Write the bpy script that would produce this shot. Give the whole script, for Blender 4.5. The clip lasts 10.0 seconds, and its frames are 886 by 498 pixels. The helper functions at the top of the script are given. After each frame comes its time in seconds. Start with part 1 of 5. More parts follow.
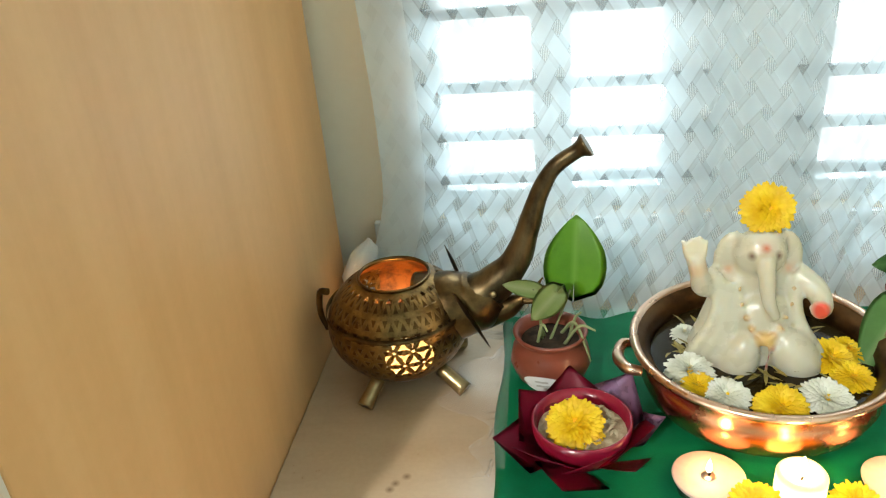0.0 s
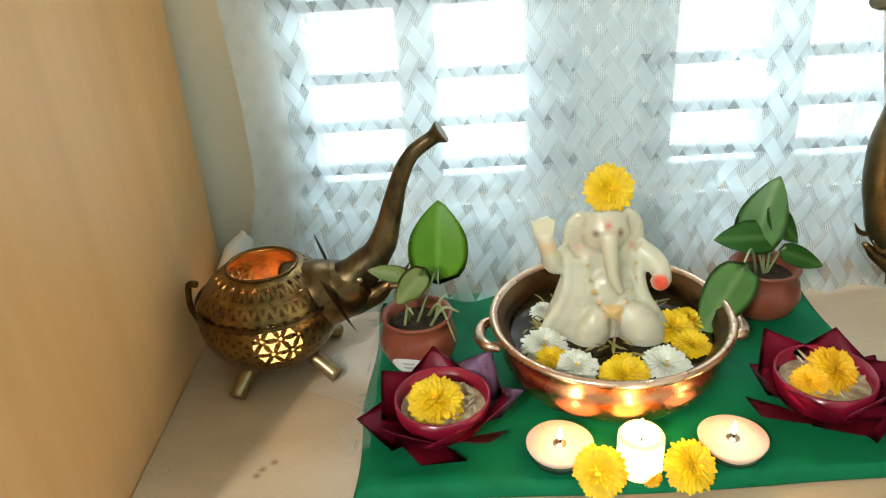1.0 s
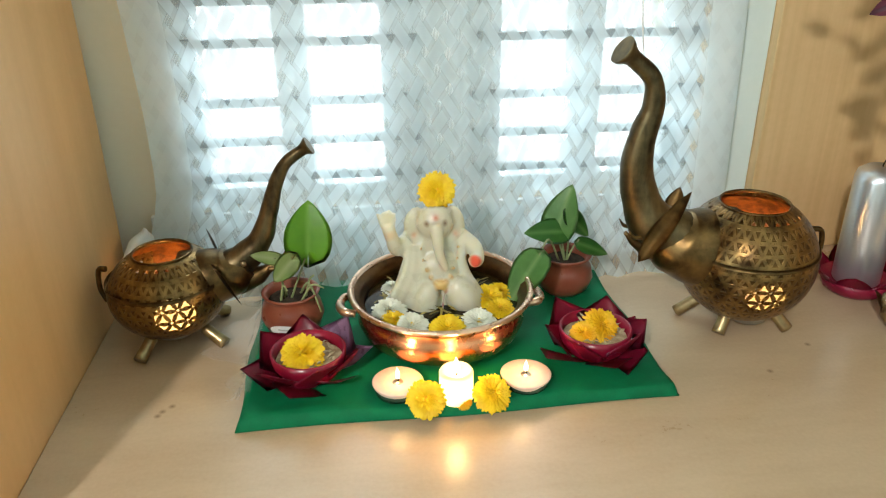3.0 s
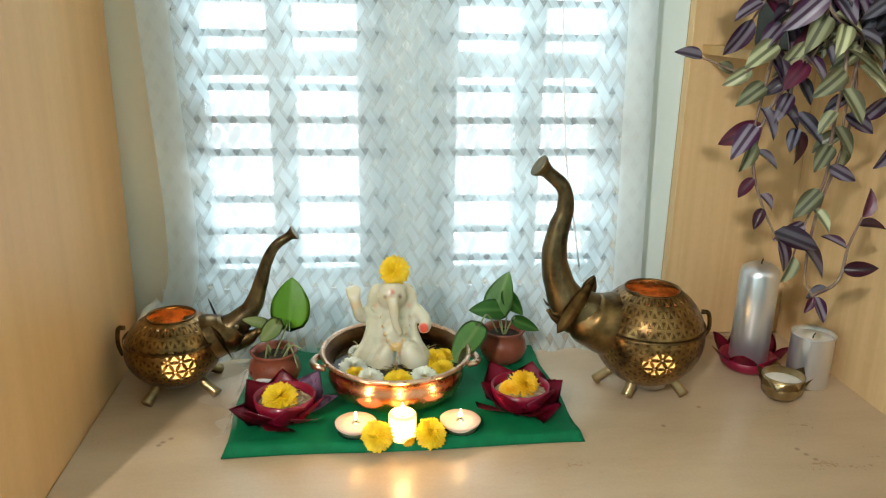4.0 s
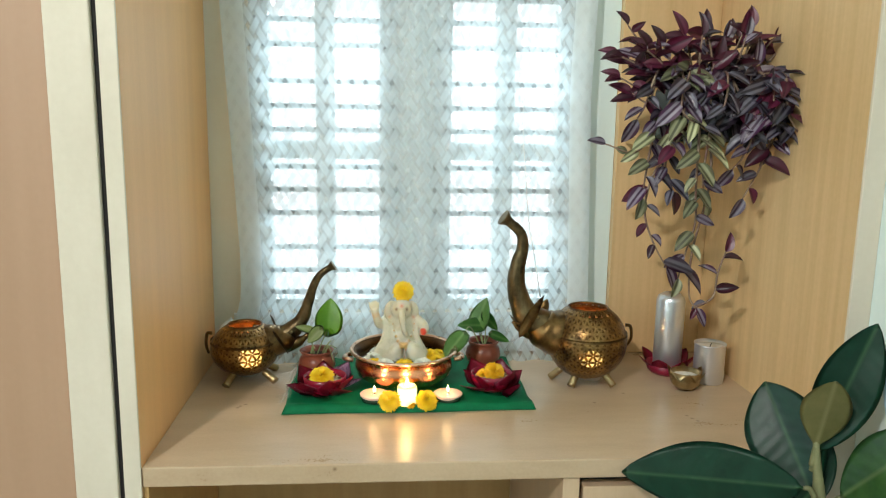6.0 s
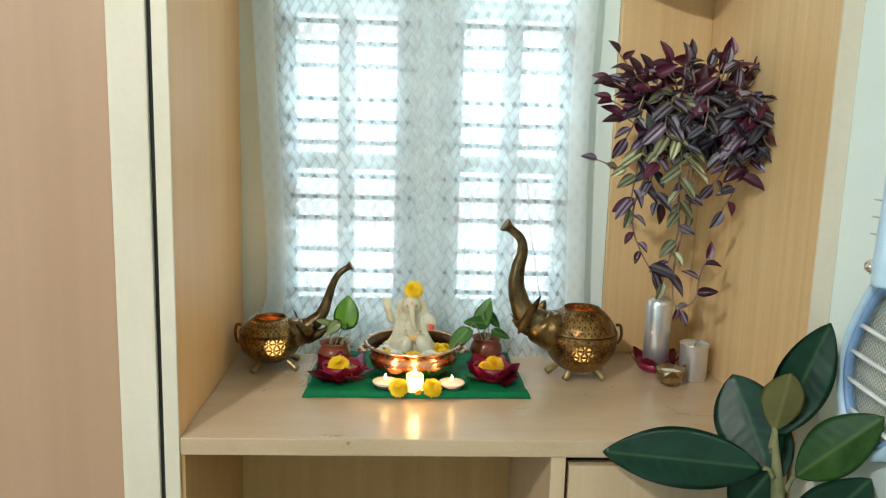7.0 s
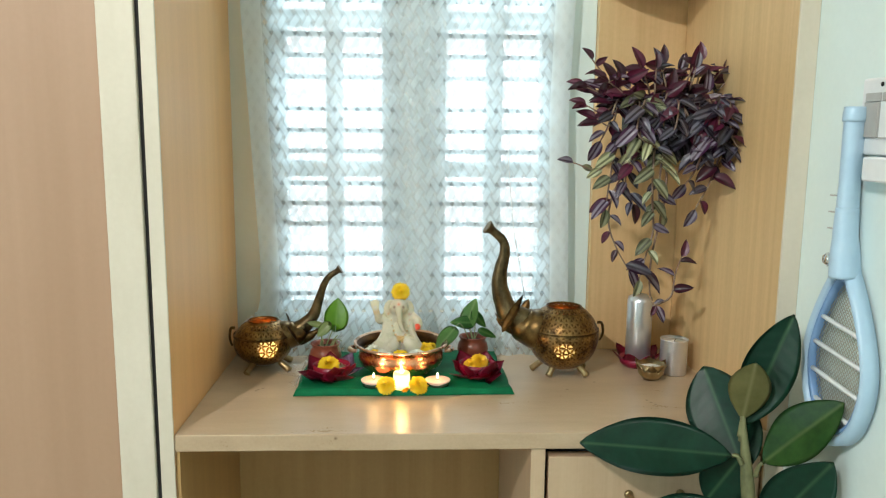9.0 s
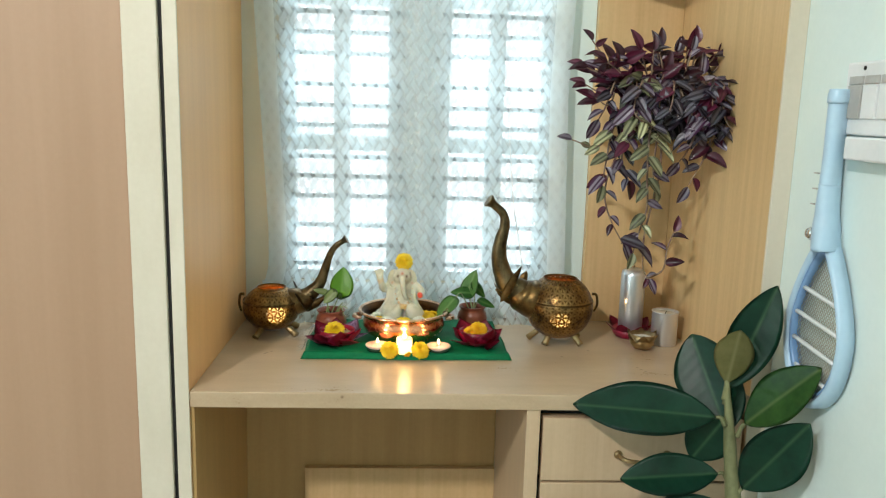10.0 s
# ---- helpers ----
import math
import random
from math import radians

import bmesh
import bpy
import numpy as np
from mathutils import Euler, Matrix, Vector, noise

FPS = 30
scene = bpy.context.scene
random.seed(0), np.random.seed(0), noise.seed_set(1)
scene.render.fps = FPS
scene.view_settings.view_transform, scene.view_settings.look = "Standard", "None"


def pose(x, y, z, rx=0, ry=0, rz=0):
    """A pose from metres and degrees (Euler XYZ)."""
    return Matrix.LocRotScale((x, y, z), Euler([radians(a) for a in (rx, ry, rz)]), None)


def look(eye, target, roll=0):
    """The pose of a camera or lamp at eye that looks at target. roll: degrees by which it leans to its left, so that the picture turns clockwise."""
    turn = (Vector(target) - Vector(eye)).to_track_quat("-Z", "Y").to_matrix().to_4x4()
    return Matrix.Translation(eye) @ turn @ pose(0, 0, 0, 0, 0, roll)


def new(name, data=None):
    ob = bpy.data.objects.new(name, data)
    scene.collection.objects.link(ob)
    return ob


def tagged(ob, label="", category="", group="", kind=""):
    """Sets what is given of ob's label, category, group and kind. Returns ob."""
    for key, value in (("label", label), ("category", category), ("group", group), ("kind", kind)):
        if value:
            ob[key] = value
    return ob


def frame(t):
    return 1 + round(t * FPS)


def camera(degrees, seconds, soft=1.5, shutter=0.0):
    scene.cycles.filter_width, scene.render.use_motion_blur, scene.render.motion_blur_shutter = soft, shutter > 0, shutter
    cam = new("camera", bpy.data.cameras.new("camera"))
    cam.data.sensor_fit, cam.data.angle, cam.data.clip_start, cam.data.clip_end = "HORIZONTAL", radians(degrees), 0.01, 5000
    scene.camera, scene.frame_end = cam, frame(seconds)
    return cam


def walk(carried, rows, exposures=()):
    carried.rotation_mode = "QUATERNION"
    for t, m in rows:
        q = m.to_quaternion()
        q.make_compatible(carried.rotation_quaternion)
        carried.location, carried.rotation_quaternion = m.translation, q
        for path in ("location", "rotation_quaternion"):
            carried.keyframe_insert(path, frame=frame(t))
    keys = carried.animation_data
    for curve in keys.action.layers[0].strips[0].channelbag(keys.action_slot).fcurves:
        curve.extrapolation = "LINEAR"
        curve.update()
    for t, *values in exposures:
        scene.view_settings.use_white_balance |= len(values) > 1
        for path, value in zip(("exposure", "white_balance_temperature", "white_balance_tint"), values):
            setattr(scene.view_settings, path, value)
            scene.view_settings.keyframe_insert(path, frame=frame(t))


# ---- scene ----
cam = camera(60.0, 10.0, soft=1.2)
PATH = [
    (0, (0.107, 0.028, 1.137), (-0.165, 1.793, 0.236), -5.2),
    (0.5, (0.128, 0.021, 1.134), (-0.042, 1.784, 0.205), -5.0),
    (1, (0.153, 0.014, 1.131), (0.08, 1.789, 0.214), -4.1),
    (1.5, (0.175, 0.014, 1.125), (0.212, 1.776, 0.179), -3.8),
    (2, (0.191, 0.007, 1.126), (0.305, 1.767, 0.182), -2.5),
    (2.2, (0.198, -0.007, 1.128), (0.31, 1.764, 0.205), -1.7),
    (3.3, (0.185, -0.215, 1.186), (0.394, 1.597, 0.365), -0.3),
    (3.5, (0.188, -0.251, 1.192), (0.4, 1.58, 0.416), -0.2),
    (4, (0.217, -0.337, 1.205), (0.423, 1.561, 0.611), 1.1),
    (4.5, (0.248, -0.459, 1.206), (0.365, 1.464, 0.67), 1.6),
    (5, (0.249, -0.53, 1.218), (0.351, 1.419, 0.782), 1.9),
    (6.3, (0.212, -0.787, 1.206), (0.38, 1.177, 0.87), 0.8),
    (6.5, (0.217, -0.813, 1.216), (0.374, 1.153, 0.89), 1.0),
    (7, (0.231, -0.869, 1.22), (0.336, 1.101, 0.893), 1.7),
    (7.5, (0.244, -0.911, 1.219), (0.314, 1.066, 0.926), 1.8),
    (8, (0.251, -0.922, 1.217), (0.321, 1.058, 0.94), 1.6),
    (8.5, (0.262, -0.919, 1.217), (0.336, 1.056, 0.91), 0.7),
    (9, (0.27, -0.922, 1.22), (0.357, 1.053, 0.911), 0.6),
    (9.5, (0.267, -0.948, 1.218), (0.368, 1.024, 0.899), 1.5),
    (10, (0.255, -0.985, 1.211), (0.353, 0.98, 0.855), 1.6),
]
walk(cam, [(t, look(eye, target, roll)) for t, eye, target, roll in PATH],
     [(0.0, 0.37), (2.2, 0.31), (3.5, 0.21), (5.0, 0.15), (6.5, 0.11), (10.0, 0.11)])

# ---- light ----
world = bpy.data.worlds.new("sky")
scene.world = world
world.use_nodes = True
wn = world.node_tree
sky = wn.nodes.new("ShaderNodeTexSky")
sky.sky_type, sky.sun_disc = "NISHITA", False
sky.sun_elevation, sky.sun_rotation = radians(50), radians(200)
wn.links.new(sky.outputs["Color"], wn.nodes["Background"].inputs["Color"])
wn.nodes["Background"].inputs["Strength"].default_value = 0.12


def lamp(name, kind, place, power, colour, size=0.01, target=None):
    data = bpy.data.lights.new(name, kind)
    data.energy, data.color = power, colour
    if kind == "AREA":
        data.shape, data.size = "DISK", size
    else:
        data.shadow_soft_size = size
    ob = new(name, data)
    ob.matrix_basis = look(place, target) if target else pose(*place)
    return ob


ROOM_LAMP = (-0.78, -1.75, 2.42)
lamp("room_lamp_light", "AREA", ROOM_LAMP, 40.0, (1.0, 0.965, 0.92), 0.12, (0.2, 0.3, 0.7))
# cool daylight fill, added as from an unseen window in the west wall
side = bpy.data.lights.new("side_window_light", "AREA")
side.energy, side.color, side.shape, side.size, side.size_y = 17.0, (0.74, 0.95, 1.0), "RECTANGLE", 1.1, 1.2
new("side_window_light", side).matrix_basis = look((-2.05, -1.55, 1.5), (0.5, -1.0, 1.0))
# extra area lamp standing in for high sky, added to brighten the lower curtain
high = bpy.data.lights.new("high_sky_light", "AREA")
high.energy, high.color, high.shape, high.size, high.size_y = 46.0, (0.74, 0.93, 1.0), "RECTANGLE", 0.9, 0.5
new("high_sky_light", high).matrix_basis = look((0.30, 1.70, 2.15), (0.28, 0.69, 0.80))
FLAME_LIGHT = (1.0, 0.62, 0.25)


# ---- materials ----
def material(name, colour, rough=0.5, metal=0.0, **more):
    m = bpy.data.materials.new(name)
    m.use_nodes = True
    b = m.node_tree.nodes["Principled BSDF"]
    b.inputs["Base Color"].default_value = (*colour, 1)
    b.inputs["Roughness"].default_value, b.inputs["Metallic"].default_value = rough, metal
    for key, value in more.items():
        b.inputs[key.replace("_", " ")].default_value = value
    return m


def node(m, kind, **sets):
    n = m.node_tree.nodes.new("ShaderNode" + kind)
    for key, value in sets.items():
        n.inputs[key.replace("_", " ")].default_value = value
    return n


def wire(m, a, out, b, into):
    m.node_tree.links.new(a.outputs[out], b.inputs[into])


def ramp(m, stops):
    n = node(m, "ValToRGB")
    e = n.color_ramp.elements
    while len(e) < len(stops):
        e.new(0.5)
    for k, (at, c) in zip(e, stops):
        k.position, k.color = at, (*c, 1)
    return n


def mottled(name, dark, light, scale=(8, 8, 8), rough=(0.4, 0.6), metal=0.0, bump=0.15, detail=6.0, fine=120.0, spread=(0.3, 0.7), **more):
    """A surface with two scales of variation in colour, gloss and relief."""
    m = material(name, light, rough[0], metal, **more)
    b = m.node_tree.nodes["Principled BSDF"]
    co = node(m, "TexCoord")
    mp = node(m, "Mapping", Scale=scale)
    wire(m, co, "Object", mp, "Vector")
    big = node(m, "TexNoise", Scale=1.0, Detail=detail, Roughness=0.6)
    wire(m, mp, "Vector", big, "Vector")
    small = node(m, "TexNoise", Scale=fine, Detail=3.0)
    wire(m, co, "Object", small, "Vector")
    mix = node(m, "Math")
    mix.operation = "MULTIPLY_ADD"
    mix.inputs[1].default_value = 0.25
    wire(m, small, "Fac", mix, 0)
    shift = node(m, "Math")
    shift.operation = "SUBTRACT"
    shift.inputs[1].default_value = 0.125
    wire(m, big, "Fac", shift, 0)
    wire(m, shift, "Value", mix, 2)
    r = ramp(m, [(spread[0], dark), (spread[1], light)])
    wire(m, mix, "Value", r, "Fac")
    wire(m, r, "Color", b, "Base Color")
    rr = node(m, "MapRange")
    rr.inputs["To Min"].default_value, rr.inputs["To Max"].default_value = rough
    wire(m, mix, "Value", rr, "Value")
    wire(m, rr, "Result", b, "Roughness")
    if bump:
        bp = node(m, "Bump", Strength=bump, Distance=0.002)
        wire(m, mix, "Value", bp, "Height")
        wire(m, bp, "Normal", b, "Normal")
    return m


LAMINATE = mottled("warm_laminate", (0.69, 0.385, 0.155), (0.77, 0.455, 0.20), (30, 30, 0.9), (0.34, 0.5), bump=0.04)
PALE_LAMINATE = mottled("honey_laminate", (0.60, 0.40, 0.19), (0.72, 0.50, 0.26), (60, 60, 1.1), (0.36, 0.5), bump=0.04)
PINK_LAMINATE = mottled("pinkish_laminate", (0.40, 0.245, 0.152), (0.44, 0.275, 0.175), (26, 26, 0.9), (0.36, 0.5), bump=0.04)
DESK_LAMINATE = mottled("desk_laminate", (0.445, 0.318, 0.198), (0.545, 0.402, 0.262), (5.0, 16, 16), (0.24, 0.34), bump=0.012, fine=260.0, spread=(0.3, 0.66))
EDGE_PAINT = mottled("cream_edging", (0.62, 0.55, 0.43), (0.70, 0.63, 0.51), (14, 14, 4), (0.4, 0.55), bump=0.06)
PLASTER = mottled("pale_plaster", (0.68, 0.79, 0.76), (0.75, 0.85, 0.82), (3, 3, 3), (0.6, 0.75), bump=0.12)
JAMB = mottled("grey_plaster", (0.84, 0.75, 0.58), (0.89, 0.81, 0.65), (4, 4, 4), (0.6, 0.75), bump=0.1)
DRAWER = mottled("pale_drawer_laminate", (0.52, 0.365, 0.225), (0.60, 0.435, 0.28), (60, 60, 1.2), (0.34, 0.48), bump=0.04)
# shade under the desk put into a darker brown; the ledge shares it
CUBBY = mottled("shaded_laminate", (0.44, 0.27, 0.10), (0.52, 0.33, 0.135), (40, 40, 1.2), (0.4, 0.55), bump=0.04)
FLOOR = mottled("floor_tile", (0.42, 0.37, 0.31), (0.52, 0.47, 0.40), (4, 4, 4), (0.2, 0.35), bump=0.03)
FRAME_PAINT = mottled("window_paint", (0.72, 0.78, 0.79), (0.80, 0.84, 0.85), (9, 9, 9), (0.4, 0.5), bump=0.05)
BAR_PAINT = mottled("bar_paint", (0.24, 0.27, 0.28), (0.33, 0.36, 0.37), (20, 20, 20), (0.4, 0.5), bump=0.05)
BOUNCE_PAINT = mottled("bounce_paint", (0.80, 0.84, 0.85), (0.86, 0.89, 0.90), (9, 9, 9), (0.4, 0.5), bump=0.05)
BLACK = material("dark_gap", (0.012, 0.01, 0.009), 0.8)
BRASS = mottled("aged_brass", (0.035, 0.02, 0.008), (0.25, 0.145, 0.05), (32, 32, 32), (0.24, 0.44), 0.9, 0.35, spread=(0.32, 0.72))
BRASS_BRIGHT = mottled("worn_brass", (0.25, 0.17, 0.08), (0.55, 0.42, 0.22), (40, 40, 40), (0.25, 0.4), 0.9, 0.2)
COPPER = mottled("polished_copper", (0.62, 0.25, 0.11), (0.80, 0.40, 0.22), (14, 14, 14), (0.20, 0.32), 1.0, 0.05)
COPPER_PALE = mottled("brushed_rim_metal", (0.66, 0.40, 0.27), (0.84, 0.58, 0.42), (18, 18, 18), (0.2, 0.35), 1.0, 0.05)
TERRACOTTA = mottled("glazed_terracotta", (0.19, 0.048, 0.027), (0.29, 0.082, 0.048), (25, 25, 25), (0.2, 0.4), bump=0.12)
SOIL = mottled("soil", (0.015, 0.01, 0.006), (0.06, 0.04, 0.025), (120, 120, 120), (0.8, 0.95), bump=0.8, Specular_IOR_Level=0.1)
GREEN_CLOTH = mottled("green_cloth", (0.0, 0.105, 0.038), (0.0, 0.180, 0.068), (18, 18, 18), (0.6, 0.8), bump=0.25, fine=900.0, Specular_IOR_Level=0.2)
MAROON = mottled("maroon_foil", (0.17, 0.005, 0.020), (0.34, 0.012, 0.050), (22, 22, 22), (0.22, 0.4), bump=0.12)
CRIMSON = mottled("crimson_lacquer", (0.20, 0.005, 0.020), (0.35, 0.010, 0.042), (22, 22, 22), (0.18, 0.32), bump=0.06)
SILVER_WAX = mottled("silver_wax", (0.70, 0.71, 0.74), (0.74, 0.75, 0.78), (25, 25, 8), (0.28, 0.34), 0.8, 0.015)
WHITE_WAX = mottled("white_wax", (0.78, 0.74, 0.66), (0.86, 0.83, 0.76), (30, 30, 30), (0.4, 0.55), bump=0.05)
PINK_WAX = mottled("pale_pink_wax", (0.76, 0.50, 0.40), (0.84, 0.62, 0.52), (30, 30, 30), (0.35, 0.5), bump=0.05)
TIN = mottled("tin_cup", (0.55, 0.55, 0.54), (0.75, 0.74, 0.72), (30, 30, 30), (0.25, 0.4), 1.0, 0.03)
CREAM_STONE = mottled("cream_resin", (0.57, 0.53, 0.39), (0.68, 0.64, 0.50), (16, 16, 16), (0.22, 0.34), bump=0.05, Subsurface_Weight=0.6, Subsurface_Radius=(0.012, 0.009, 0.006), Subsurface_Scale=1.0)
YELLOW_PETAL = mottled("yellow_petals", (0.80, 0.47, 0.0), (0.92, 0.66, 0.01), (60, 60, 60), (0.5, 0.65), bump=0.05)
ORANGE_PETAL = mottled("golden_petals", (0.80, 0.38, 0.0), (0.90, 0.55, 0.01), (60, 60, 60), (0.5, 0.65), bump=0.05)
WHITE_PETAL = mottled("white_petals", (0.70, 0.70, 0.55), (0.84, 0.84, 0.74), (60, 60, 60), (0.5, 0.65), bump=0.05)
STEM = mottled("pale_stem", (0.20, 0.25, 0.10), (0.34, 0.38, 0.18), (40, 40, 40), (0.4, 0.6), bump=0.1)
BARK = mottled("green_brown_bark", (0.10, 0.11, 0.045), (0.22, 0.22, 0.10), (60, 60, 20), (0.5, 0.7), bump=0.3)
SKYBLUE = mottled("pale_blue_plastic", (0.42, 0.60, 0.76), (0.50, 0.68, 0.82), (10, 10, 10), (0.25, 0.38), bump=0.02)
BLUE = mottled("mid_blue_plastic", (0.17, 0.31, 0.56), (0.24, 0.40, 0.64), (10, 10, 10), (0.3, 0.4), bump=0.02)
WHITE_PLASTIC = mottled("white_plastic", (0.70, 0.72, 0.72), (0.79, 0.80, 0.80), (10, 10, 10), (0.3, 0.4), bump=0.02)
GREY_PLASTIC = mottled("grey_plastic", (0.40, 0.39, 0.37), (0.50, 0.49, 0.46), (10, 10, 10), (0.35, 0.5), bump=0.02)
CHROME = material("chrome", (0.8, 0.8, 0.82), 0.12, 1.0)
WICK = material("black_wick", (0.02, 0.015, 0.01), 0.9)
RED_DAB = material("red_paint", (0.62, 0.05, 0.03), 0.35)
GOLD_PAINT = material("gold_paint", (0.7, 0.42, 0.12), 0.3, 0.8)
DARK_GREEN_PLASTIC = mottled("dark_green_pot", (0.003, 0.008, 0.006), (0.008, 0.018, 0.012), (15, 15, 15), (0.4, 0.6), bump=0.05)


def glowing(name, colour, strength):
    m = bpy.data.materials.new(name)
    m.use_nodes = True
    t = m.node_tree
    t.nodes.remove(t.nodes["Principled BSDF"])
    e = t.nodes.new("ShaderNodeEmission")
    e.inputs["Color"].default_value, e.inputs["Strength"].default_value = (*colour, 1), strength
    t.links.new(e.outputs["Emission"], t.nodes["Material Output"].inputs["Surface"])
    return m


FLAME = glowing("flame", (1.0, 0.70, 0.30), 24.0)
DAYLIGHT = glowing("hazy_daylight", (0.90, 0.97, 1.0), 1.75)
LAMP_GLOW = glowing("lamp_glow", (1.0, 0.93, 0.83), 6.0)


# ---- building helpers ----
def thing(name, place, label, category, group="", turn=0.0, kind=""):
    ob = new(name)
    ob.empty_display_size = 0.02
    ob.matrix_basis = pose(*place, 0, 0, turn)
    return tagged(ob, label, category, group, kind)


def smooth(bm, on=True):
    for f in bm.faces:
        f.smooth = on


def finish(name, bm, mat):
    me = bpy.data.meshes.new(name)
    bm.normal_update()
    bm.to_mesh(me)
    bm.free()
    for one in mat if isinstance(mat, (list, tuple)) else [mat]:
        me.materials.append(one)
    return me


def part(name, bm, mat, parent, label="", at=None):
    ob = new(name, finish(name, bm, mat))
    ob.parent = parent
    if at is not None:
        ob.matrix_basis = at
    return tagged(ob, label)


def solid(name, bm, mat, label, category, kind="", group=""):
    return tagged(new(name, finish(name, bm, mat)), label, category, group, kind)


def box(x0, x1, y0, y1, z0, z1, bevel=0.0, bm=None, segments=2):
    bm = bm or bmesh.new()
    made = bmesh.ops.create_cube(bm, size=1.0, matrix=Matrix.LocRotScale(((x0 + x1) / 2, (y0 + y1) / 2, (z0 + z1) / 2), None, (x1 - x0, y1 - y0, z1 - z0)))
    if bevel:
        edges = list({e for v in made["verts"] for e in v.link_edges})
        bmesh.ops.bevel(bm, geom=edges, offset=bevel, segments=segments, profile=0.5, affect="EDGES")
    return bm


def prism(corners, z0, z1, bevel=0.0):
    bm = bmesh.new()
    low = [bm.verts.new((x, y, z0)) for x, y in corners]
    high = [bm.verts.new((x, y, z1)) for x, y in corners]
    n = len(corners)
    bm.faces.new(low[::-1]), bm.faces.new(high)
    for i in range(n):
        bm.faces.new((low[i], low[(i + 1) % n], high[(i + 1) % n], high[i]))
    bmesh.ops.recalc_face_normals(bm, faces=bm.faces)
    if bevel:
        bmesh.ops.bevel(bm, geom=list(bm.edges), offset=bevel, segments=2, profile=0.5, affect="EDGES")
    return bm


def lathe(profile, n=40, bm=None, m=None, wobble=0.0):
    """Spins (radius, height) pairs round z."""
    bm = bm or bmesh.new()
    m = m or Matrix()
    rings = []
    for r, z in profile:
        if r < 1e-5:
            rings.append([bm.verts.new(m @ Vector((0, 0, z)))])
        else:
            ring = []
            for i in range(n):
                a = 2 * math.pi * i / n
                k = 1 + wobble * math.sin(3 * a + z * 90)
                ring.append(bm.verts.new(m @ Vector((r * k * math.cos(a), r * k * math.sin(a), z))))
            rings.append(ring)
    for a, b in zip(rings, rings[1:]):
        for i in range(n):
            j = (i + 1) % n
            if len(a) == 1 and len(b) == 1:
                continue
            if len(a) == 1:
                f = bm.faces.new((a[0], b[j], b[i]))
            elif len(b) == 1:
                f = bm.faces.new((a[i], a[j], b[0]))
            else:
                f = bm.faces.new((a[i], a[j], b[j], b[i]))
            f.smooth = True
    return bm


def bezier(points, n=24):
    """A smooth line through the points (Catmull-Rom)."""
    p = [Vector(q) for q in points]
    p = [p[0] * 2 - p[1], *p, p[-1] * 2 - p[-2]]
    line = []
    spans = len(p) - 3
    for k in range(n + 1):
        s = min(k * spans / n, spans - 1e-6)
        i, t = int(s), s - int(s)
        a, b, c, d = p[i:i + 4]
        line.append(0.5 * (2 * b + (c - a) * t + (2 * a - 5 * b + 4 * c - d) * t * t + (3 * b - a - 3 * c + d) * t ** 3))
    return line


def sweep(points, radii, n=24, sides=14, bm=None, flat=1.0, caps=True):
    """A tube along a smooth line; radii are spread evenly over it."""
    bm = bm or bmesh.new()
    line = bezier(points, n)
    rings, normal = [], None
    for k, q in enumerate(line):
        along = (line[min(k + 1, n)] - line[max(k - 1, 0)]).normalized()
        if normal is None:
            normal = along.orthogonal().normalized()
        normal = (normal - along * normal.dot(along)).normalized()
        side = along.cross(normal)
        s = k / n * (len(radii) - 1)
        i = min(int(s), len(radii) - 2)
        u = s - i
        u = u * u * (3 - 2 * u)
        r = radii[i] * (1 - u) + radii[i + 1] * u
        rings.append([bm.verts.new(q + r * (math.cos(2 * math.pi * j / sides) * normal + flat * math.sin(2 * math.pi * j / sides) * side)) for j in range(sides)])
    for a, b in zip(rings, rings[1:]):
        for j in range(sides):
            bm.faces.new((a[j], a[(j + 1) % sides], b[(j + 1) % sides], b[j])).smooth = True
    if caps:
        bm.faces.new(rings[0][::-1]), bm.faces.new(rings[-1])
    return bm


def leaf_mesh(length, width, along=10, across=6, fold=0.25, droop=0.15, blunt=1.0, thick=0.0006, wave=0.0, heart=0.0, kite=0.0):
    """A leaf from the origin along +x, its face to +z, with a folded midrib."""
    bm = bmesh.new()
    grid = []
    for i in range(along + 1):
        t = i / along
        w = width / 2 * math.sin(math.pi * min(1, t ** blunt)) ** 0.75 if 0 < i < along else width * 0.012
        if kite and 0 < i < along:
            w = width / 2 * min((0.30 + 0.70 * t / kite), (1 - t) / (1 - kite))
        row = []
        for j in range(across + 1):
            s = 2 * j / across - 1
            x = t * length - heart * length * abs(s) ** 2 * max(0, 1 - t * 2.2)
            row.append(bm.verts.new((x, s * w, abs(s) * w * fold - droop * length * t * t + wave * length * math.sin(t * 14 + s) * abs(s) * 0.1)))
        grid.append(row)
    for i in range(along):
        for j in range(across):
            bm.faces.new((grid[i][j], grid[i + 1][j], grid[i + 1][j + 1], grid[i][j + 1])).smooth = True
    if thick:
        bmesh.ops.solidify(bm, geom=list(bm.faces), thickness=thick)
        smooth(bm)
    return bm


def aim(base, tip, up):
    """A pose whose +x runs from base to tip and whose +z is near up."""
    x = (Vector(tip) - Vector(base)).normalized()
    y = Vector(up).cross(x).normalized()
    z = x.cross(y)
    m = Matrix((x, y, z)).transposed().to_4x4()
    m.translation = base
    return m


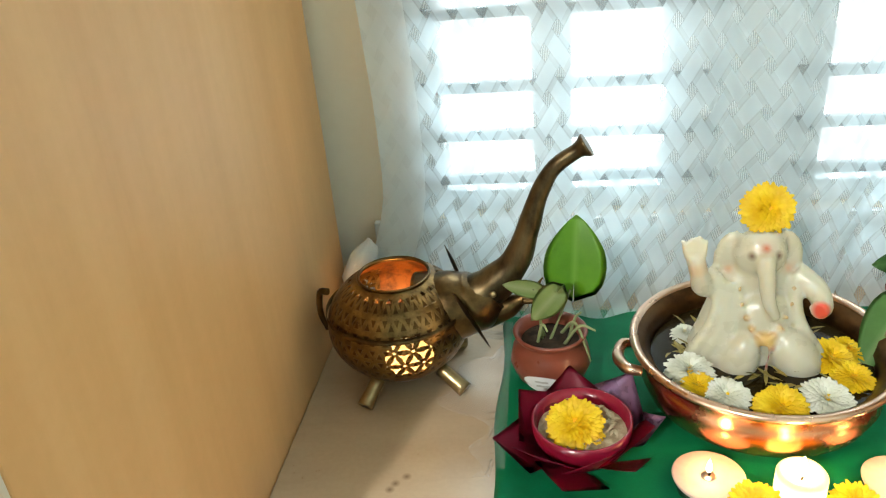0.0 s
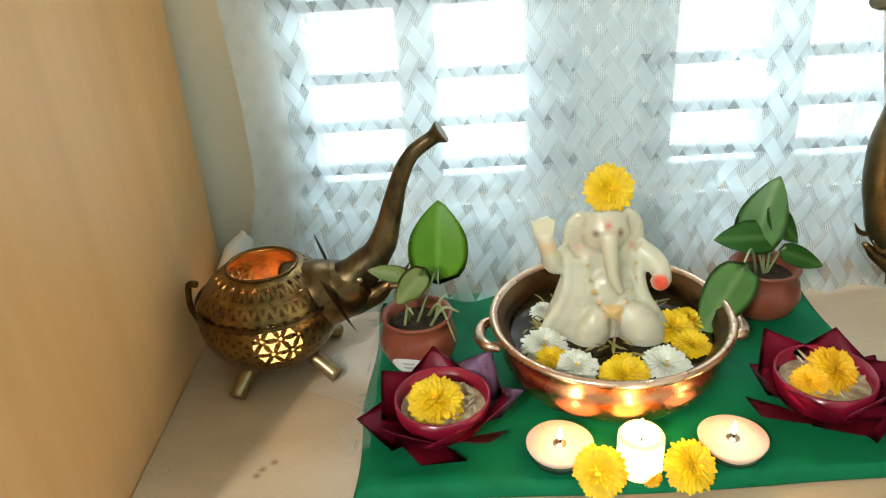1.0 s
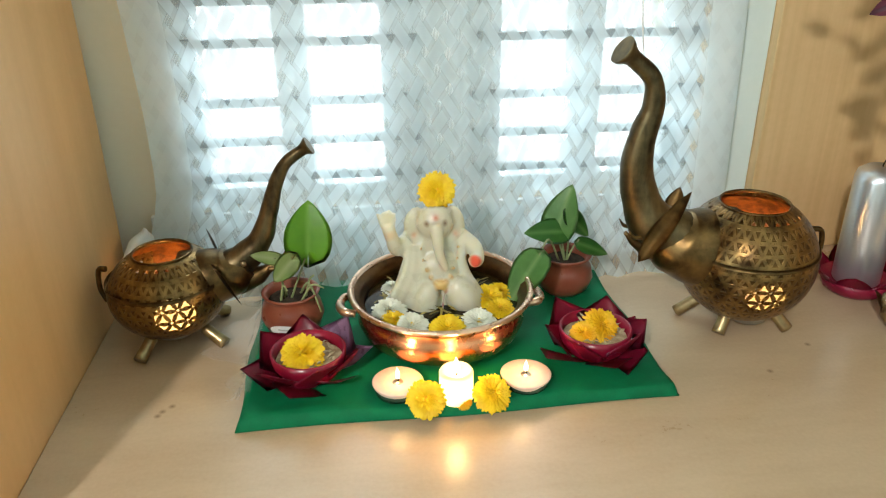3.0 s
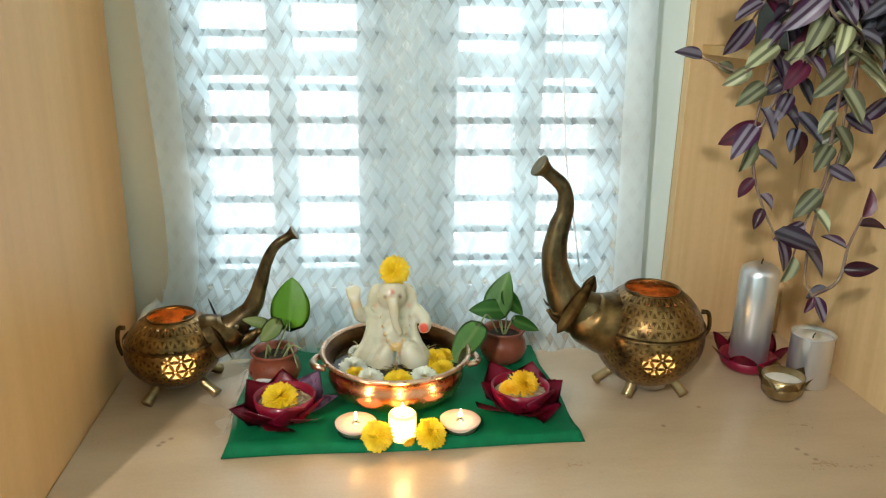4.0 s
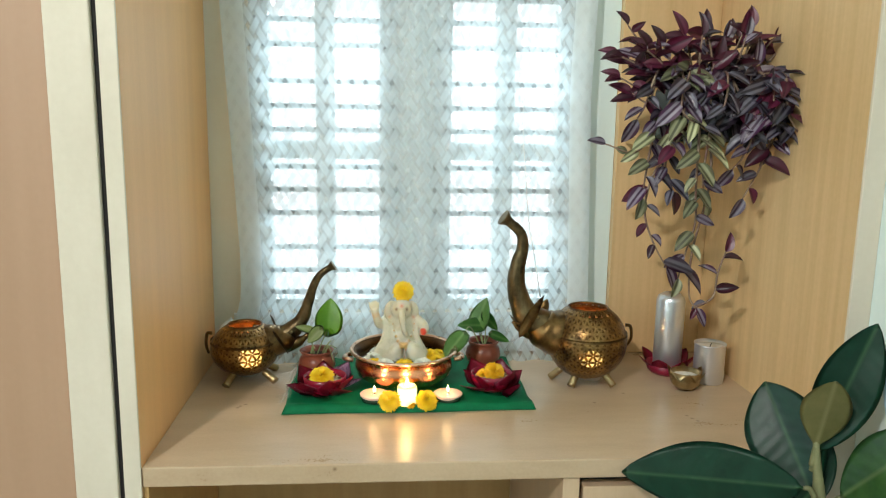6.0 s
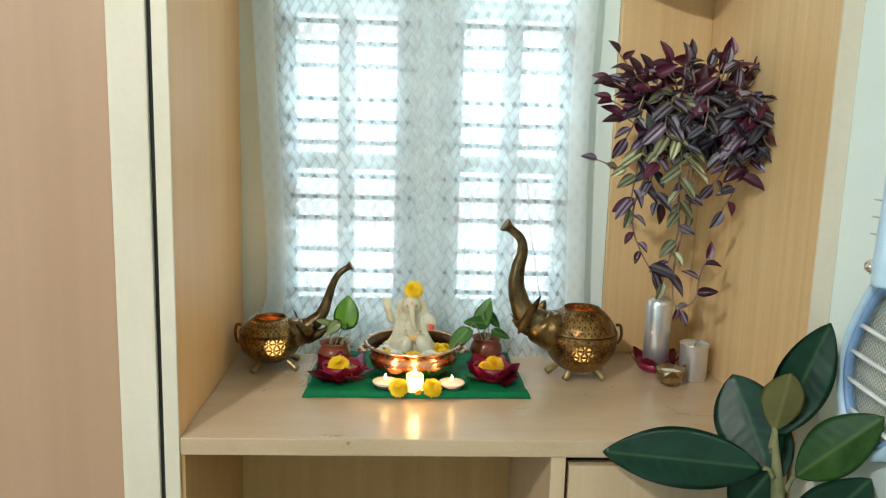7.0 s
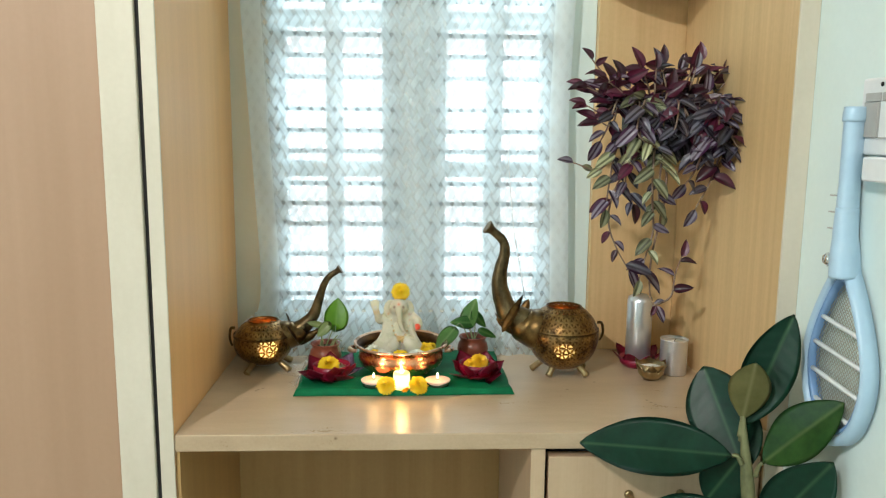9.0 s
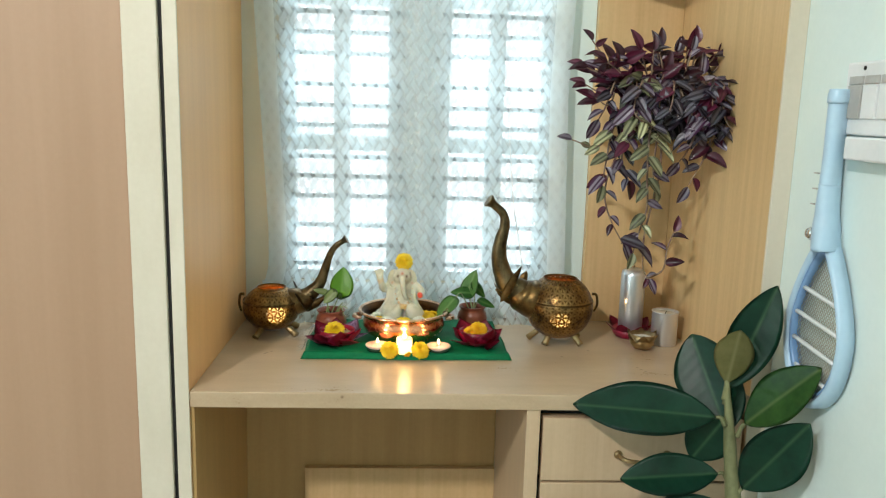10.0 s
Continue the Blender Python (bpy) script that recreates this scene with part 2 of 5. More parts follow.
# ---- the room ----
DESK, FRONT, BACK = 0.75, 0.217, 0.697
solid("floor", box(-2.2, 0.99, -3.1, 0.95, -0.1, 0), FLOOR, "plain beige tiled floor", "floor", "structure")
solid("ceiling", box(-2.2, 0.99, -3.1, 0.95, 2.6, 2.7), PLASTER, "white plastered ceiling", "ceiling", "structure")
solid("wall_east", box(0.87, 0.99, -3.1, 0.95, 0, 2.6), PLASTER, "pale mint painted plaster wall", "wall", "structure")
# out of view; the opening is left for the added daylight fill
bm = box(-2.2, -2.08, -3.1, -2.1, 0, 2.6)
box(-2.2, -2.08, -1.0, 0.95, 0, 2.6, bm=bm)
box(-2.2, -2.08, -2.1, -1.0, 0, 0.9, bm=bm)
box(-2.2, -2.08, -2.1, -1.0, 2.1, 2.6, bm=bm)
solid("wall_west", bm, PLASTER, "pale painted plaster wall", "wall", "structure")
solid("wall_south", box(-2.08, 0.87, -3.1, -2.98, 0, 2.6), PLASTER, "pale painted plaster wall", "wall", "structure")
WX0, WX1, WZ0, WZ1 = -0.02, 0.575, 0.832, 1.98
bm = box(-2.08, WX0, BACK, BACK + 0.108, 0, 2.6)
box(WX1, 0.87, BACK, 0.86, 0, 2.6, bm=bm)
box(WX0, WX1, BACK, BACK + 0.108, 0, WZ0, bm=bm)
box(WX0, WX1, BACK, BACK + 0.108, WZ1, 2.6, bm=bm)
solid("wall_north", bm, JAMB, "grey-cream plaster wall with a window", "wall", "structure")

# window with two sashes, mullions and iron bars
window = thing("window_1", (0, 0, 0), "white painted window with iron bars behind the curtain", "window", kind="structure")
PANES = ((0.013, 0.096), (0.130, 0.212), (0.345, 0.428), (0.463, 0.543))
for x0, x1 in ((WX0, PANES[0][0]), (PANES[1][1], PANES[2][0]), (PANES[3][1], WX1)):
    part("window_frame", box(x0, x1, 0.700, 0.745, WZ0, WZ1, 0.003), FRAME_PAINT, window)
for x0, x1 in ((PANES[0][1], PANES[1][0]), (PANES[2][1], PANES[3][0])):
    part("mullion", box(x0, x1, 0.703, 0.742, WZ0, WZ1, 0.003), FRAME_PAINT, window)
for x0, x1 in PANES:
    for z0, z1 in ((WZ0, 0.853), (1.119, 1.153), (1.426, 1.459), (1.732, 1.765), (1.96, WZ1)):
        part("rail", box(x0, x1, 0.707, 0.738, z0, z1, 0.002), FRAME_PAINT, window)
# iron grille before each sash, its bars in groups of three
for x0, x1 in ((-0.024, 0.253), (0.312, 0.577)):
    for k in range(4):
        for z in (0.871, 0.913, 0.957, 1.021, 1.064, 1.106):
            zz = z + 0.302 * k
            if zz < 1.95:
                part("bar", box(x0, x1, 0.688, 0.6965, zz - 0.0046, zz + 0.0046, 0.001), BAR_PAINT, window)
# white board added behind the lace to bounce light into its lower part
part("bounce_board", box(-0.060, 0.600, BACK - 0.008, BACK - 0.0005, DESK + 0.001, WZ0 - 0.003, 0.001), BOUNCE_PAINT, window, "white board added under the window to brighten the curtain")
solid("backdrop", box(-1.6, 2.2, 2.0, 2.01, -0.4, 3.4), DAYLIGHT, "bright hazy daylight outside the window", "sky", "structure")

# lace curtain
LACE = bpy.data.materials.new("white_lace")
LACE.use_nodes = True
nt = LACE.node_tree
nt.nodes.remove(nt.nodes["Principled BSDF"])


def op(kind, a, b=None, c=None):
    n = nt.nodes.new("ShaderNodeMath")
    n.operation = kind
    for i, v in enumerate((a, b, c)):
        if v is None:
            continue
        if isinstance(v, (int, float)):
            n.inputs[i].default_value = v
        else:
            nt.links.new(v, n.inputs[i])
    return n.outputs[0]


# plain weave of steep diagonal strips with small open holes between the crossings
co = nt.nodes.new("ShaderNodeTexCoord")
xyz = nt.nodes.new("ShaderNodeSeparateXYZ")
nt.links.new(co.outputs["UV"], xyz.inputs[0])
across, along = op("DIVIDE", xyz.outputs[0], 0.0265), op("DIVIDE", xyz.outputs[1], 0.0375)
u, v = op("ADD", op("ADD", across, along), 300.0), op("ADD", op("SUBTRACT", across, along), 300.0)
over = op("MODULO", op("ADD", op("FLOOR", u), op("FLOOR", v)), 2.0)
under = op("SUBTRACT", 1.0, over)
du, dv = op("ABSOLUTE", op("SUBTRACT", op("FRACT", u), 0.5)), op("ABSOLUTE", op("SUBTRACT", op("FRACT", v), 0.5))


def beyond(x, start, soft):
    return op("MINIMUM", 1.0, op("MAXIMUM", 0.0, op("DIVIDE", op("SUBTRACT", x, start), soft)))


side = op("ADD", op("MULTIPLY", over, du), op("MULTIPLY", under, dv))
length = op("ADD", op("MULTIPLY", over, dv), op("MULTIPLY", under, du))
hole = op("MULTIPLY", beyond(du, 0.27, 0.05), beyond(dv, 0.27, 0.05))
single = beyond(side, 0.27, 0.04)
rim = op("MULTIPLY", beyond(side, 0.25, 0.03), op("SUBTRACT", 1.0, beyond(side, 0.31, 0.04)))
threads = op("MULTIPLY_ADD", op("SINE", op("MULTIPLY", xyz.outputs[0], 3900.0)), 0.14, 0.40)
thin = nt.nodes.new("ShaderNodeTexNoise")
thin.inputs["Scale"].default_value, thin.inputs["Detail"].default_value = 9.0, 4.0
nt.links.new(co.outputs["UV"], thin.inputs["Vector"])
open_part = op("ADD", op("ADD", op("MULTIPLY", single, 0.13), op("MULTIPLY", rim, 0.12)), op("MULTIPLY", hole, threads))
# the side hems are woven dense
hem = op("GREATER_THAN", op("ABSOLUTE", op("SUBTRACT", xyz.outputs[0], 0.37)), 0.325)
clear = op("ADD", op("SUBTRACT", 0.24, op("MULTIPLY", hem, 0.18)), op("MULTIPLY", open_part, op("SUBTRACT", 1.0, op("MULTIPLY", hem, 0.9))))
clear = op("ADD", clear, op("MULTIPLY", op("SUBTRACT", thin.outputs["Fac"], 0.5), 0.10))
cloth = nt.nodes.new("ShaderNodeMixShader")
diff, trans, see, mixed = (nt.nodes.new("ShaderNode" + k) for k in ("BsdfDiffuse", "BsdfTranslucent", "BsdfTransparent", "MixShader"))
diff.inputs["Color"].default_value = (0.90, 0.95, 0.95, 1)
trans.inputs["Color"].default_value = (0.74, 0.86, 0.92, 1)
nt.links.new(op("SUBTRACT", 0.62, op("MULTIPLY", hem, 0.12)), cloth.inputs[0])
nt.links.new(diff.outputs[0], cloth.inputs[1]), nt.links.new(trans.outputs[0], cloth.inputs[2])
nt.links.new(clear, mixed.inputs[0])
nt.links.new(cloth.outputs[0], mixed.inputs[1]), nt.links.new(see.outputs[0], mixed.inputs[2])
nt.links.new(mixed.outputs[0], nt.nodes["Material Output"].inputs["Surface"])


def curtain():
    bm = bmesh.new()
    uv = bm.loops.layers.uv.new("UVMap")
    nx, nz, top = 150, 60, 2.1
    grid = []
    for i in range(nx + 1):
        s = i / nx
        row = []
        for k in range(nz + 1):
            t = k / nz
            z = DESK + 0.004 + (top - DESK) * t
            low = max(0, 1 - (z - DESK) / 0.5)
            x0 = -0.066 + 0.026 * min(1.0, max(0, 1.45 - z) / 0.5) - 0.045 * max(0, 1 - (z - DESK) / 0.13) ** 1.5
            x1 = 0.592 + 0.016 * low + 0.03 * max(0, z - 1.25)
            x = x0 + (x1 - x0) * s
            f = 0.006 * math.sin(s * 31 + 0.6 * math.sin(t * 3)) + 0.004 * math.sin(s * 67 + 1.3 + t)
            f += 0.010 * math.exp(-((s - 0.03) / 0.05) ** 2) + 0.009 * math.exp(-((s - 0.79 - 0.03 * t) / 0.012) ** 2)
            y = 0.650 + f - 0.03 * max(0, 1 - (z - DESK) / 0.07) ** 2 + 0.004 * math.sin(s * 20) * low
            row.append((bm.verts.new((x, y, z)), (s * 0.74, z)))
        grid.append(row)
    for i in range(nx):
        for k in range(nz):
            q = (grid[i][k], grid[i + 1][k], grid[i + 1][k + 1], grid[i][k + 1])
            f = bm.faces.new([a for a, _ in q])
            f.smooth = True
            for loop, (_, c) in zip(f.loops, q):
                loop[uv].uv = c
    return bm


cur = thing("curtain", (0, 0, 0), "sheer white lace curtain with a diagonal weave", "curtain")
part("cloth", curtain(), LACE, cur)
WHITE_CLOTH = mottled("white_cotton", (0.74, 0.74, 0.72), (0.84, 0.84, 0.82), (30, 30, 30), (0.7, 0.85), bump=0.3, fine=700.0)
lump = sweep([(-0.066, 0.640, 0.756), (-0.070, 0.646, 0.785), (-0.064, 0.652, 0.812), (-0.056, 0.654, 0.830)], [0.017, 0.019, 0.014, 0.004], 16, 14, None, 0.7)
for v in lump.verts:
    v.co += Vector((1, 0.6, 0.3)) * 0.006 * noise.noise(v.co * 60)
part("gathered_hem", lump, WHITE_CLOTH, cur, "bunched white corner of the hem")
part("seam", sweep([(0.467, 0.6405, 1.24), (0.470, 0.640, 1.16), (0.476, 0.639, 1.10), (0.484, 0.639, 1.02), (0.497, 0.638, 0.95), (0.511, 0.636, 0.872)], [0.0004, 0.0008, 0.0009], 24, 6), WHITE_CLOTH, cur, "loose white thread down the lace")
part("rod", sweep([(-0.09, 0.66, 2.1), (0.27, 0.66, 2.1), (0.63, 0.66, 2.1)], [0.008, 0.008], 4, 12), TIN, cur)

# ---- the desk unit and the wardrobe ----
desk = thing("desk", (0, 0, 0), "built-in laminate desk with an open kneehole and drawers", "desk")
part("desktop", box(-0.0912, 0.840, FRONT, BACK - 0.001, 0.7225, DESK, 0.002), DESK_LAMINATE, desk)
part("side_panel", box(-0.112, -0.0915, FRONT + 0.002, 0.672, 0, 2.3, 0.0012), LAMINATE, desk)
part("edge_strip", box(-0.113, -0.0912, FRONT - 0.003, FRONT + 0.0015, 0, 2.3, 0.001), EDGE_PAINT, desk)
part("side_panel", prism([(0.8405, 0.2205), (0.866, 0.2205), (0.866, 0.695), (0.835, 0.695)], 0, 2.3, 0.001), PALE_LAMINATE, desk)
part("edge_strip", box(0.8395, 0.8697, FRONT - 0.002, FRONT + 0.003, 0, 2.3, 0.001), EDGE_PAINT, desk)
part("back_panel", box(0.653, 0.8352, 0.675, BACK - 0.001, DESK + 0.001, 2.3, 0.0015), PALE_LAMINATE, desk)
part("divider", box(0.4635, 0.4865, FRONT + 0.004, 0.62, 0, 0.722, 0.001), DRAWER, desk)
# thin lining added over the side panel to darken it below the desktop
part("kneehole_shade", box(-0.0910, -0.0850, FRONT + 0.004, 0.6195, 0, 0.722), CUBBY, desk)
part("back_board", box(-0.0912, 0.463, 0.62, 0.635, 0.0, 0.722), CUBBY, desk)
part("lower_board", box(0.043, 0.463, 0.606, 0.619, 0.0, 0.426), PALE_LAMINATE, desk)
# black block in place of the shade in the gaps round the drawers
part("recess_shade", box(0.487, 0.839, FRONT + 0.03, 0.61, 0.02, 0.722), BLACK, desk)
for z0, z1 in ((0.594, 0.707), (0.473, 0.590), (0.352, 0.469), (0.08, 0.348)):
    drawer = part("drawer", box(0.4925, 0.836, FRONT + 0.006, FRONT + 0.029, z0, z1, 0.0015), DRAWER, desk)
    zz = z0 + 0.43 * (z1 - z0)
    handle = bmesh.new()
    sweep([(0.6235, FRONT + 0.006, zz), (0.6265, FRONT - 0.012, zz), (0.6395, FRONT - 0.019, zz - 0.001), (0.6655, FRONT - 0.02, zz - 0.003), (0.6915, FRONT - 0.019, zz - 0.001), (0.7045, FRONT - 0.012, zz), (0.7075, FRONT + 0.006, zz)], [0.0048, 0.0042, 0.0036, 0.0034, 0.0036, 0.0042, 0.0048], 30, 10, handle)
    for x in (0.6235, 0.7075):
        lathe([(0.0, -0.001), (0.0075, 0.0), (0.0075, 0.003), (0.004, 0.005)], 14, handle, Matrix.Translation((x, FRONT + 0.006, zz)) @ pose(0, 0, 0, 90))
    part("handle", handle, BRASS_BRIGHT, drawer, "worn brass bow handle")
# no seal here: a black strip painted in for the gap's shadow
part("gap_shade", box(-0.1190, -0.1132, FRONT + 0.001, 0.66, 0, 2.3), BLACK, desk, "black strip standing in for the shadow in the gap")
tagged(solid("trim", box(0.601, 0.6525, BACK - 0.006, BACK - 0.0005, DESK + 0.001, 2.3, 0.001), PLASTER, "pale mint painted window reveal", "wall", "structure"))
shelf = thing("corner_shelf", (0, 0, 1.487), "rounded wooden corner shelf fixed in the corner", "shelf")
arc = [(0.835, 0.6745)] + [(0.836 - 0.16 * math.sin(a * math.pi / 16), 0.6745 - 0.16 * math.cos(a * math.pi / 16)) for a in range(9)]
part("board", prism(arc, 0, 0.022, 0.001), PALE_LAMINATE, shelf)

wardrobe = thing("wardrobe", (0, 0, 0), "tall laminate wardrobe beside the desk", "wardrobe")
# carcass coloured black to stand for shade behind the doors
part("body", box(-2.03, -0.122, FRONT + 0.03, BACK - 0.002, 0, 2.3), BLACK, wardrobe)
part("stile", box(-0.1725, -0.1195, FRONT - 0.006, FRONT + 0.029, 0, 2.3, 0.002), EDGE_PAINT, wardrobe)
for k in range(3):
    part("door", box(-0.178 - 0.61 * (k + 1), -0.1785 - 0.61 * k if k else -0.1735, FRONT + 0.001, FRONT + 0.029, 0.06, 2.29, 0.0015), PINK_LAMINATE, wardrobe)
part("top_board", box(-2.03, -0.1195, FRONT, BACK - 0.002, 2.301, 2.32), EDGE_PAINT, wardrobe)

fix = thing("ceiling_light", (ROOM_LAMP[0], ROOM_LAMP[1], 2.6), "round ceiling lamp on a short stem", "lamp")
part("stem", lathe([(0.0, 0.0), (0.05, 0.0), (0.05, -0.012), (0.01, -0.02), (0.01, -0.13), (0.0, -0.13)], 24), WHITE_PLASTIC, fix)
part("shade", lathe([(0.01, -0.13), (0.09, -0.145), (0.10, -0.16), (0.092, -0.16), (0.01, -0.137)], 32), WHITE_PLASTIC, fix)

# ---- things on the desk ----
def flame_on(parent, at, size=1.0):
    part("wick", sweep([(at[0], at[1], at[2] - 0.002), (at[0] + 0.0008, at[1], at[2] + 0.003), (at[0] + 0.002, at[1], at[2] + 0.006)], [0.0009, 0.0008, 0.0006], 4, 6), WICK, parent)
    s = size
    part("flame", lathe([(0.0, 0.0), (0.0022 * s, 0.0015 * s), (0.0034 * s, 0.005 * s), (0.0028 * s, 0.010 * s), (0.0012 * s, 0.015 * s), (0.0, 0.019 * s)], 12, None, Matrix.Translation((at[0], at[1], at[2] + 0.0035))), FLAME, parent, "small yellow flame")


# elephant-shaped lanterns
def lantern(place, turn, body, trunk, trunk_radii, head, label, ears, feet):
    rx, rz, cz = body
    top = thing("elephant_lantern", place, label, "lantern", "pair of elephant lanterns", turn)
    # hollow pierced shell: a flower of openings towards the room, triangles around the mouth
    bm = bmesh.new()
    bmi = bmesh.new()
    nu, nv = 408, 250
    t0 = 0.165 * math.pi
    verts = [[bm.verts.new((rx * math.sin(th) * math.cos(ph), rx * math.sin(th) * math.sin(ph), cz + rz * math.cos(th)))
              for ph in (2 * math.pi * i / nu for i in range(nu))] for th in (t0 + (0.985 * math.pi - t0) * j / nv for j in range(nv + 1))]
    faces = [math.radians(w - turn) for w in head["windows"]]
    lift, tall = head["lift"], head["tall"]

    def pierced(p):
        d = Vector((p.x / rx, p.y / rx, (p.z - cz) / rz))
        turns = [(math.atan2(d.y, d.x) - face + math.pi) % (2 * math.pi) - math.pi for face in faces]
        a = min(turns, key=abs)
        x, y = a * rx * math.sin(math.acos(max(-1, min(1, d.z)))), (math.asin(max(-1, min(1, d.z))) + lift) * rz
        k = head["size"]
        if math.hypot(x / 0.0225, y / tall) > k:
            return False
        # triangles with bowed sides between petals, a round hole at each joint
        x, y = x / k / 0.0172 + 0.3, y / k / 0.0149 + 0.45
        row = math.floor(y)
        col = x - y / 2
        s, t = col - math.floor(col), y - row
        if s + t > 1:
            s, t = 1 - s, 1 - t
        bary = (1 - s - t, s, t)
        if max(bary) > 0.84:
            return max(bary) > 0.89
        for e in range(3):
            a, b = bary[e - 1], bary[e - 2]
            if bary[e] < 0.045 + 0.40 * a * b / max(0.01, (a + b) ** 2) * 1.15:
                return False
        return True

    for j in range(nv):
        for i in range(nu):
            q = (verts[j][i], verts[j][(i + 1) % nu], verts[j + 1][(i + 1) % nu], verts[j + 1][i])
            p = sum((w.co for w in q), Vector()) / 4
            th = t0 + (0.985 * math.pi - t0) * (j + 0.5) / nv
            mouth = 0.195 * math.pi < th < 0.222 * math.pi and (i % 17) < 7 and abs((i % 17) - 3) * 0.006 * math.pi < th - 0.195 * math.pi
            if mouth and head["ring"] or pierced(p):
                continue
            bm.faces.new(q).smooth = True
    bmesh.ops.recalc_face_normals(bm, faces=bm.faces)
    bmesh.ops.solidify(bm, geom=list(bm.faces), thickness=0.0009)
    smooth(bm)
    shell = part("body", bm, PIERCED, top, "round pierced brass body, glowing from inside")
    rings = [[bmi.verts.new((0.97 * rx * math.sin(th) * math.cos(ph), 0.97 * rx * math.sin(th) * math.sin(ph), cz + 0.97 * rz * math.cos(th))) for ph in (2 * math.pi * i / 96 for i in range(96))] for th in (t0 + (0.985 * math.pi - t0) * j / 60 for j in range(61))]
    for j in range(60):
        for i in range(96):
            q = (rings[j][i], rings[j + 1][i], rings[j + 1][(i + 1) % 96], rings[j][(i + 1) % 96])
            p = sum((w.co for w in q), Vector()) / 4
            a = min(abs((math.atan2(p.y, p.x) - face + math.pi) % (2 * math.pi) - math.pi) for face in faces)
            th = t0 + (0.985 * math.pi - t0) * (j + 0.5) / 60
            if a < 0.44 and abs(p.z - cz + lift * rz) < 0.026 or th < 0.24 * math.pi and head["ring"]:
                continue
            bmi.faces.new(q)
    smooth(bmi)
    part("lining", bmi, LINING, shell, "inner shell coloured with the orange of the flame glow")
    # a thin translucent sheet added behind the pierced flower, so its cells glow evenly
    for face in faces[:1]:
        diffuser = bmesh.new()
        rows = [[diffuser.verts.new((0.955 * rx * math.cos(la) * math.cos(lo), 0.955 * rx * math.cos(la) * math.sin(lo), cz + 0.955 * rz * math.sin(la))) for lo in (face + 0.045 * i for i in range(-8, 9))] for la in (-lift + 0.055 * j for j in range(-8, 9))]
        for a, b in zip(rows, rows[1:]):
            for i in range(16):
                diffuser.faces.new((a[i], a[i + 1], b[i + 1], b[i])).smooth = True
        part("diffuser_sheet", diffuser, DIFFUSER, shell, "added pale translucent sheet that spreads the flame light")
    lip = rx * math.sin(t0)
    lipz = cz + rz * math.cos(t0)
    part("rim", lathe([(lip - 0.001, lipz - 0.001), (lip + 0.0012, lipz + 0.0008), (lip, lipz + 0.0022), (lip - 0.0018, lipz + 0.001), (lip - 0.001, lipz - 0.001)], 48), BRASS, shell)
    part("seam", lathe([(rx * 1.001, cz + 0.012), (rx * 0.995, cz + 0.0165), (rx * 0.985, cz + 0.012)], 64), BRASS, shell)
    # neck, head and raised trunk
    part("head", sweep(head["line"], head["radii"], 22, 20), BRASS, top)
    bm = sweep(trunk, trunk_radii, 40, 18)
    part("trunk", bm, TRUNK, top, "raised trunk with a flared tip")
    jaw = head["jaw"]
    part("lower_lip", sweep(jaw, [0.013, 0.010, 0.005, 0.002], 12, 12), BRASS, top)
    for side in (-1, 1):
        base, tip, w = ears[0 if side < 0 else 1]
        bb = leaf_mesh((Vector(tip) - Vector(base)).length, w, 10, 6, 0.25, -0.1, 0.75, 0.0012)
        bmesh.ops.transform(bb, matrix=aim(base, tip, ears[2]), verts=bb.verts)
        part("ear", bb, BRASS, top)
        e = head["eye"]
        part("eye", lathe([(0.0, 0.002), (0.0022, 0.0012), (0.003, 0.0), (0.0, -0.001)], 12, None, Matrix.Translation((e[0], e[1] * side, e[2])) @ pose(0, 0, 0, 90 * side * -1)), BRASS_BRIGHT, top)
        tk = head["tusk"]
        part("tusk", sweep([(tk[0], tk[1] * side, tk[2]), (tk[0] + 0.010, tk[1] * side * 1.1, tk[2] + 0.001), (tk[0] + 0.016, tk[1] * side * 1.05, tk[2] + 0.009)], [0.0024, 0.002, 0.0006], 10, 8), BRASS, top)
    for fx, fy in feet:
        a = Vector((fx * 0.62, fy * 0.62, cz - rz * 0.80))
        b = Vector((fx, fy, 0.0036))
        leg = bmesh.new()
        sweep([a, a.lerp(b, 0.5), b], [0.0062, 0.0063, 0.0066], 6, 14, leg)
        part("leg", leg, BRASS_BRIGHT, top)
    part("tail", sweep([(-rx * 0.97, 0, cz + 0.026), (-rx * 1.10, 0.002, cz + 0.024), (-rx * 1.14, 0.002, cz + 0.005), (-rx * 1.06, 0, cz - 0.010)], [0.003, 0.0028, 0.0026, 0.002], 16, 10), BRASS, top)
    return top


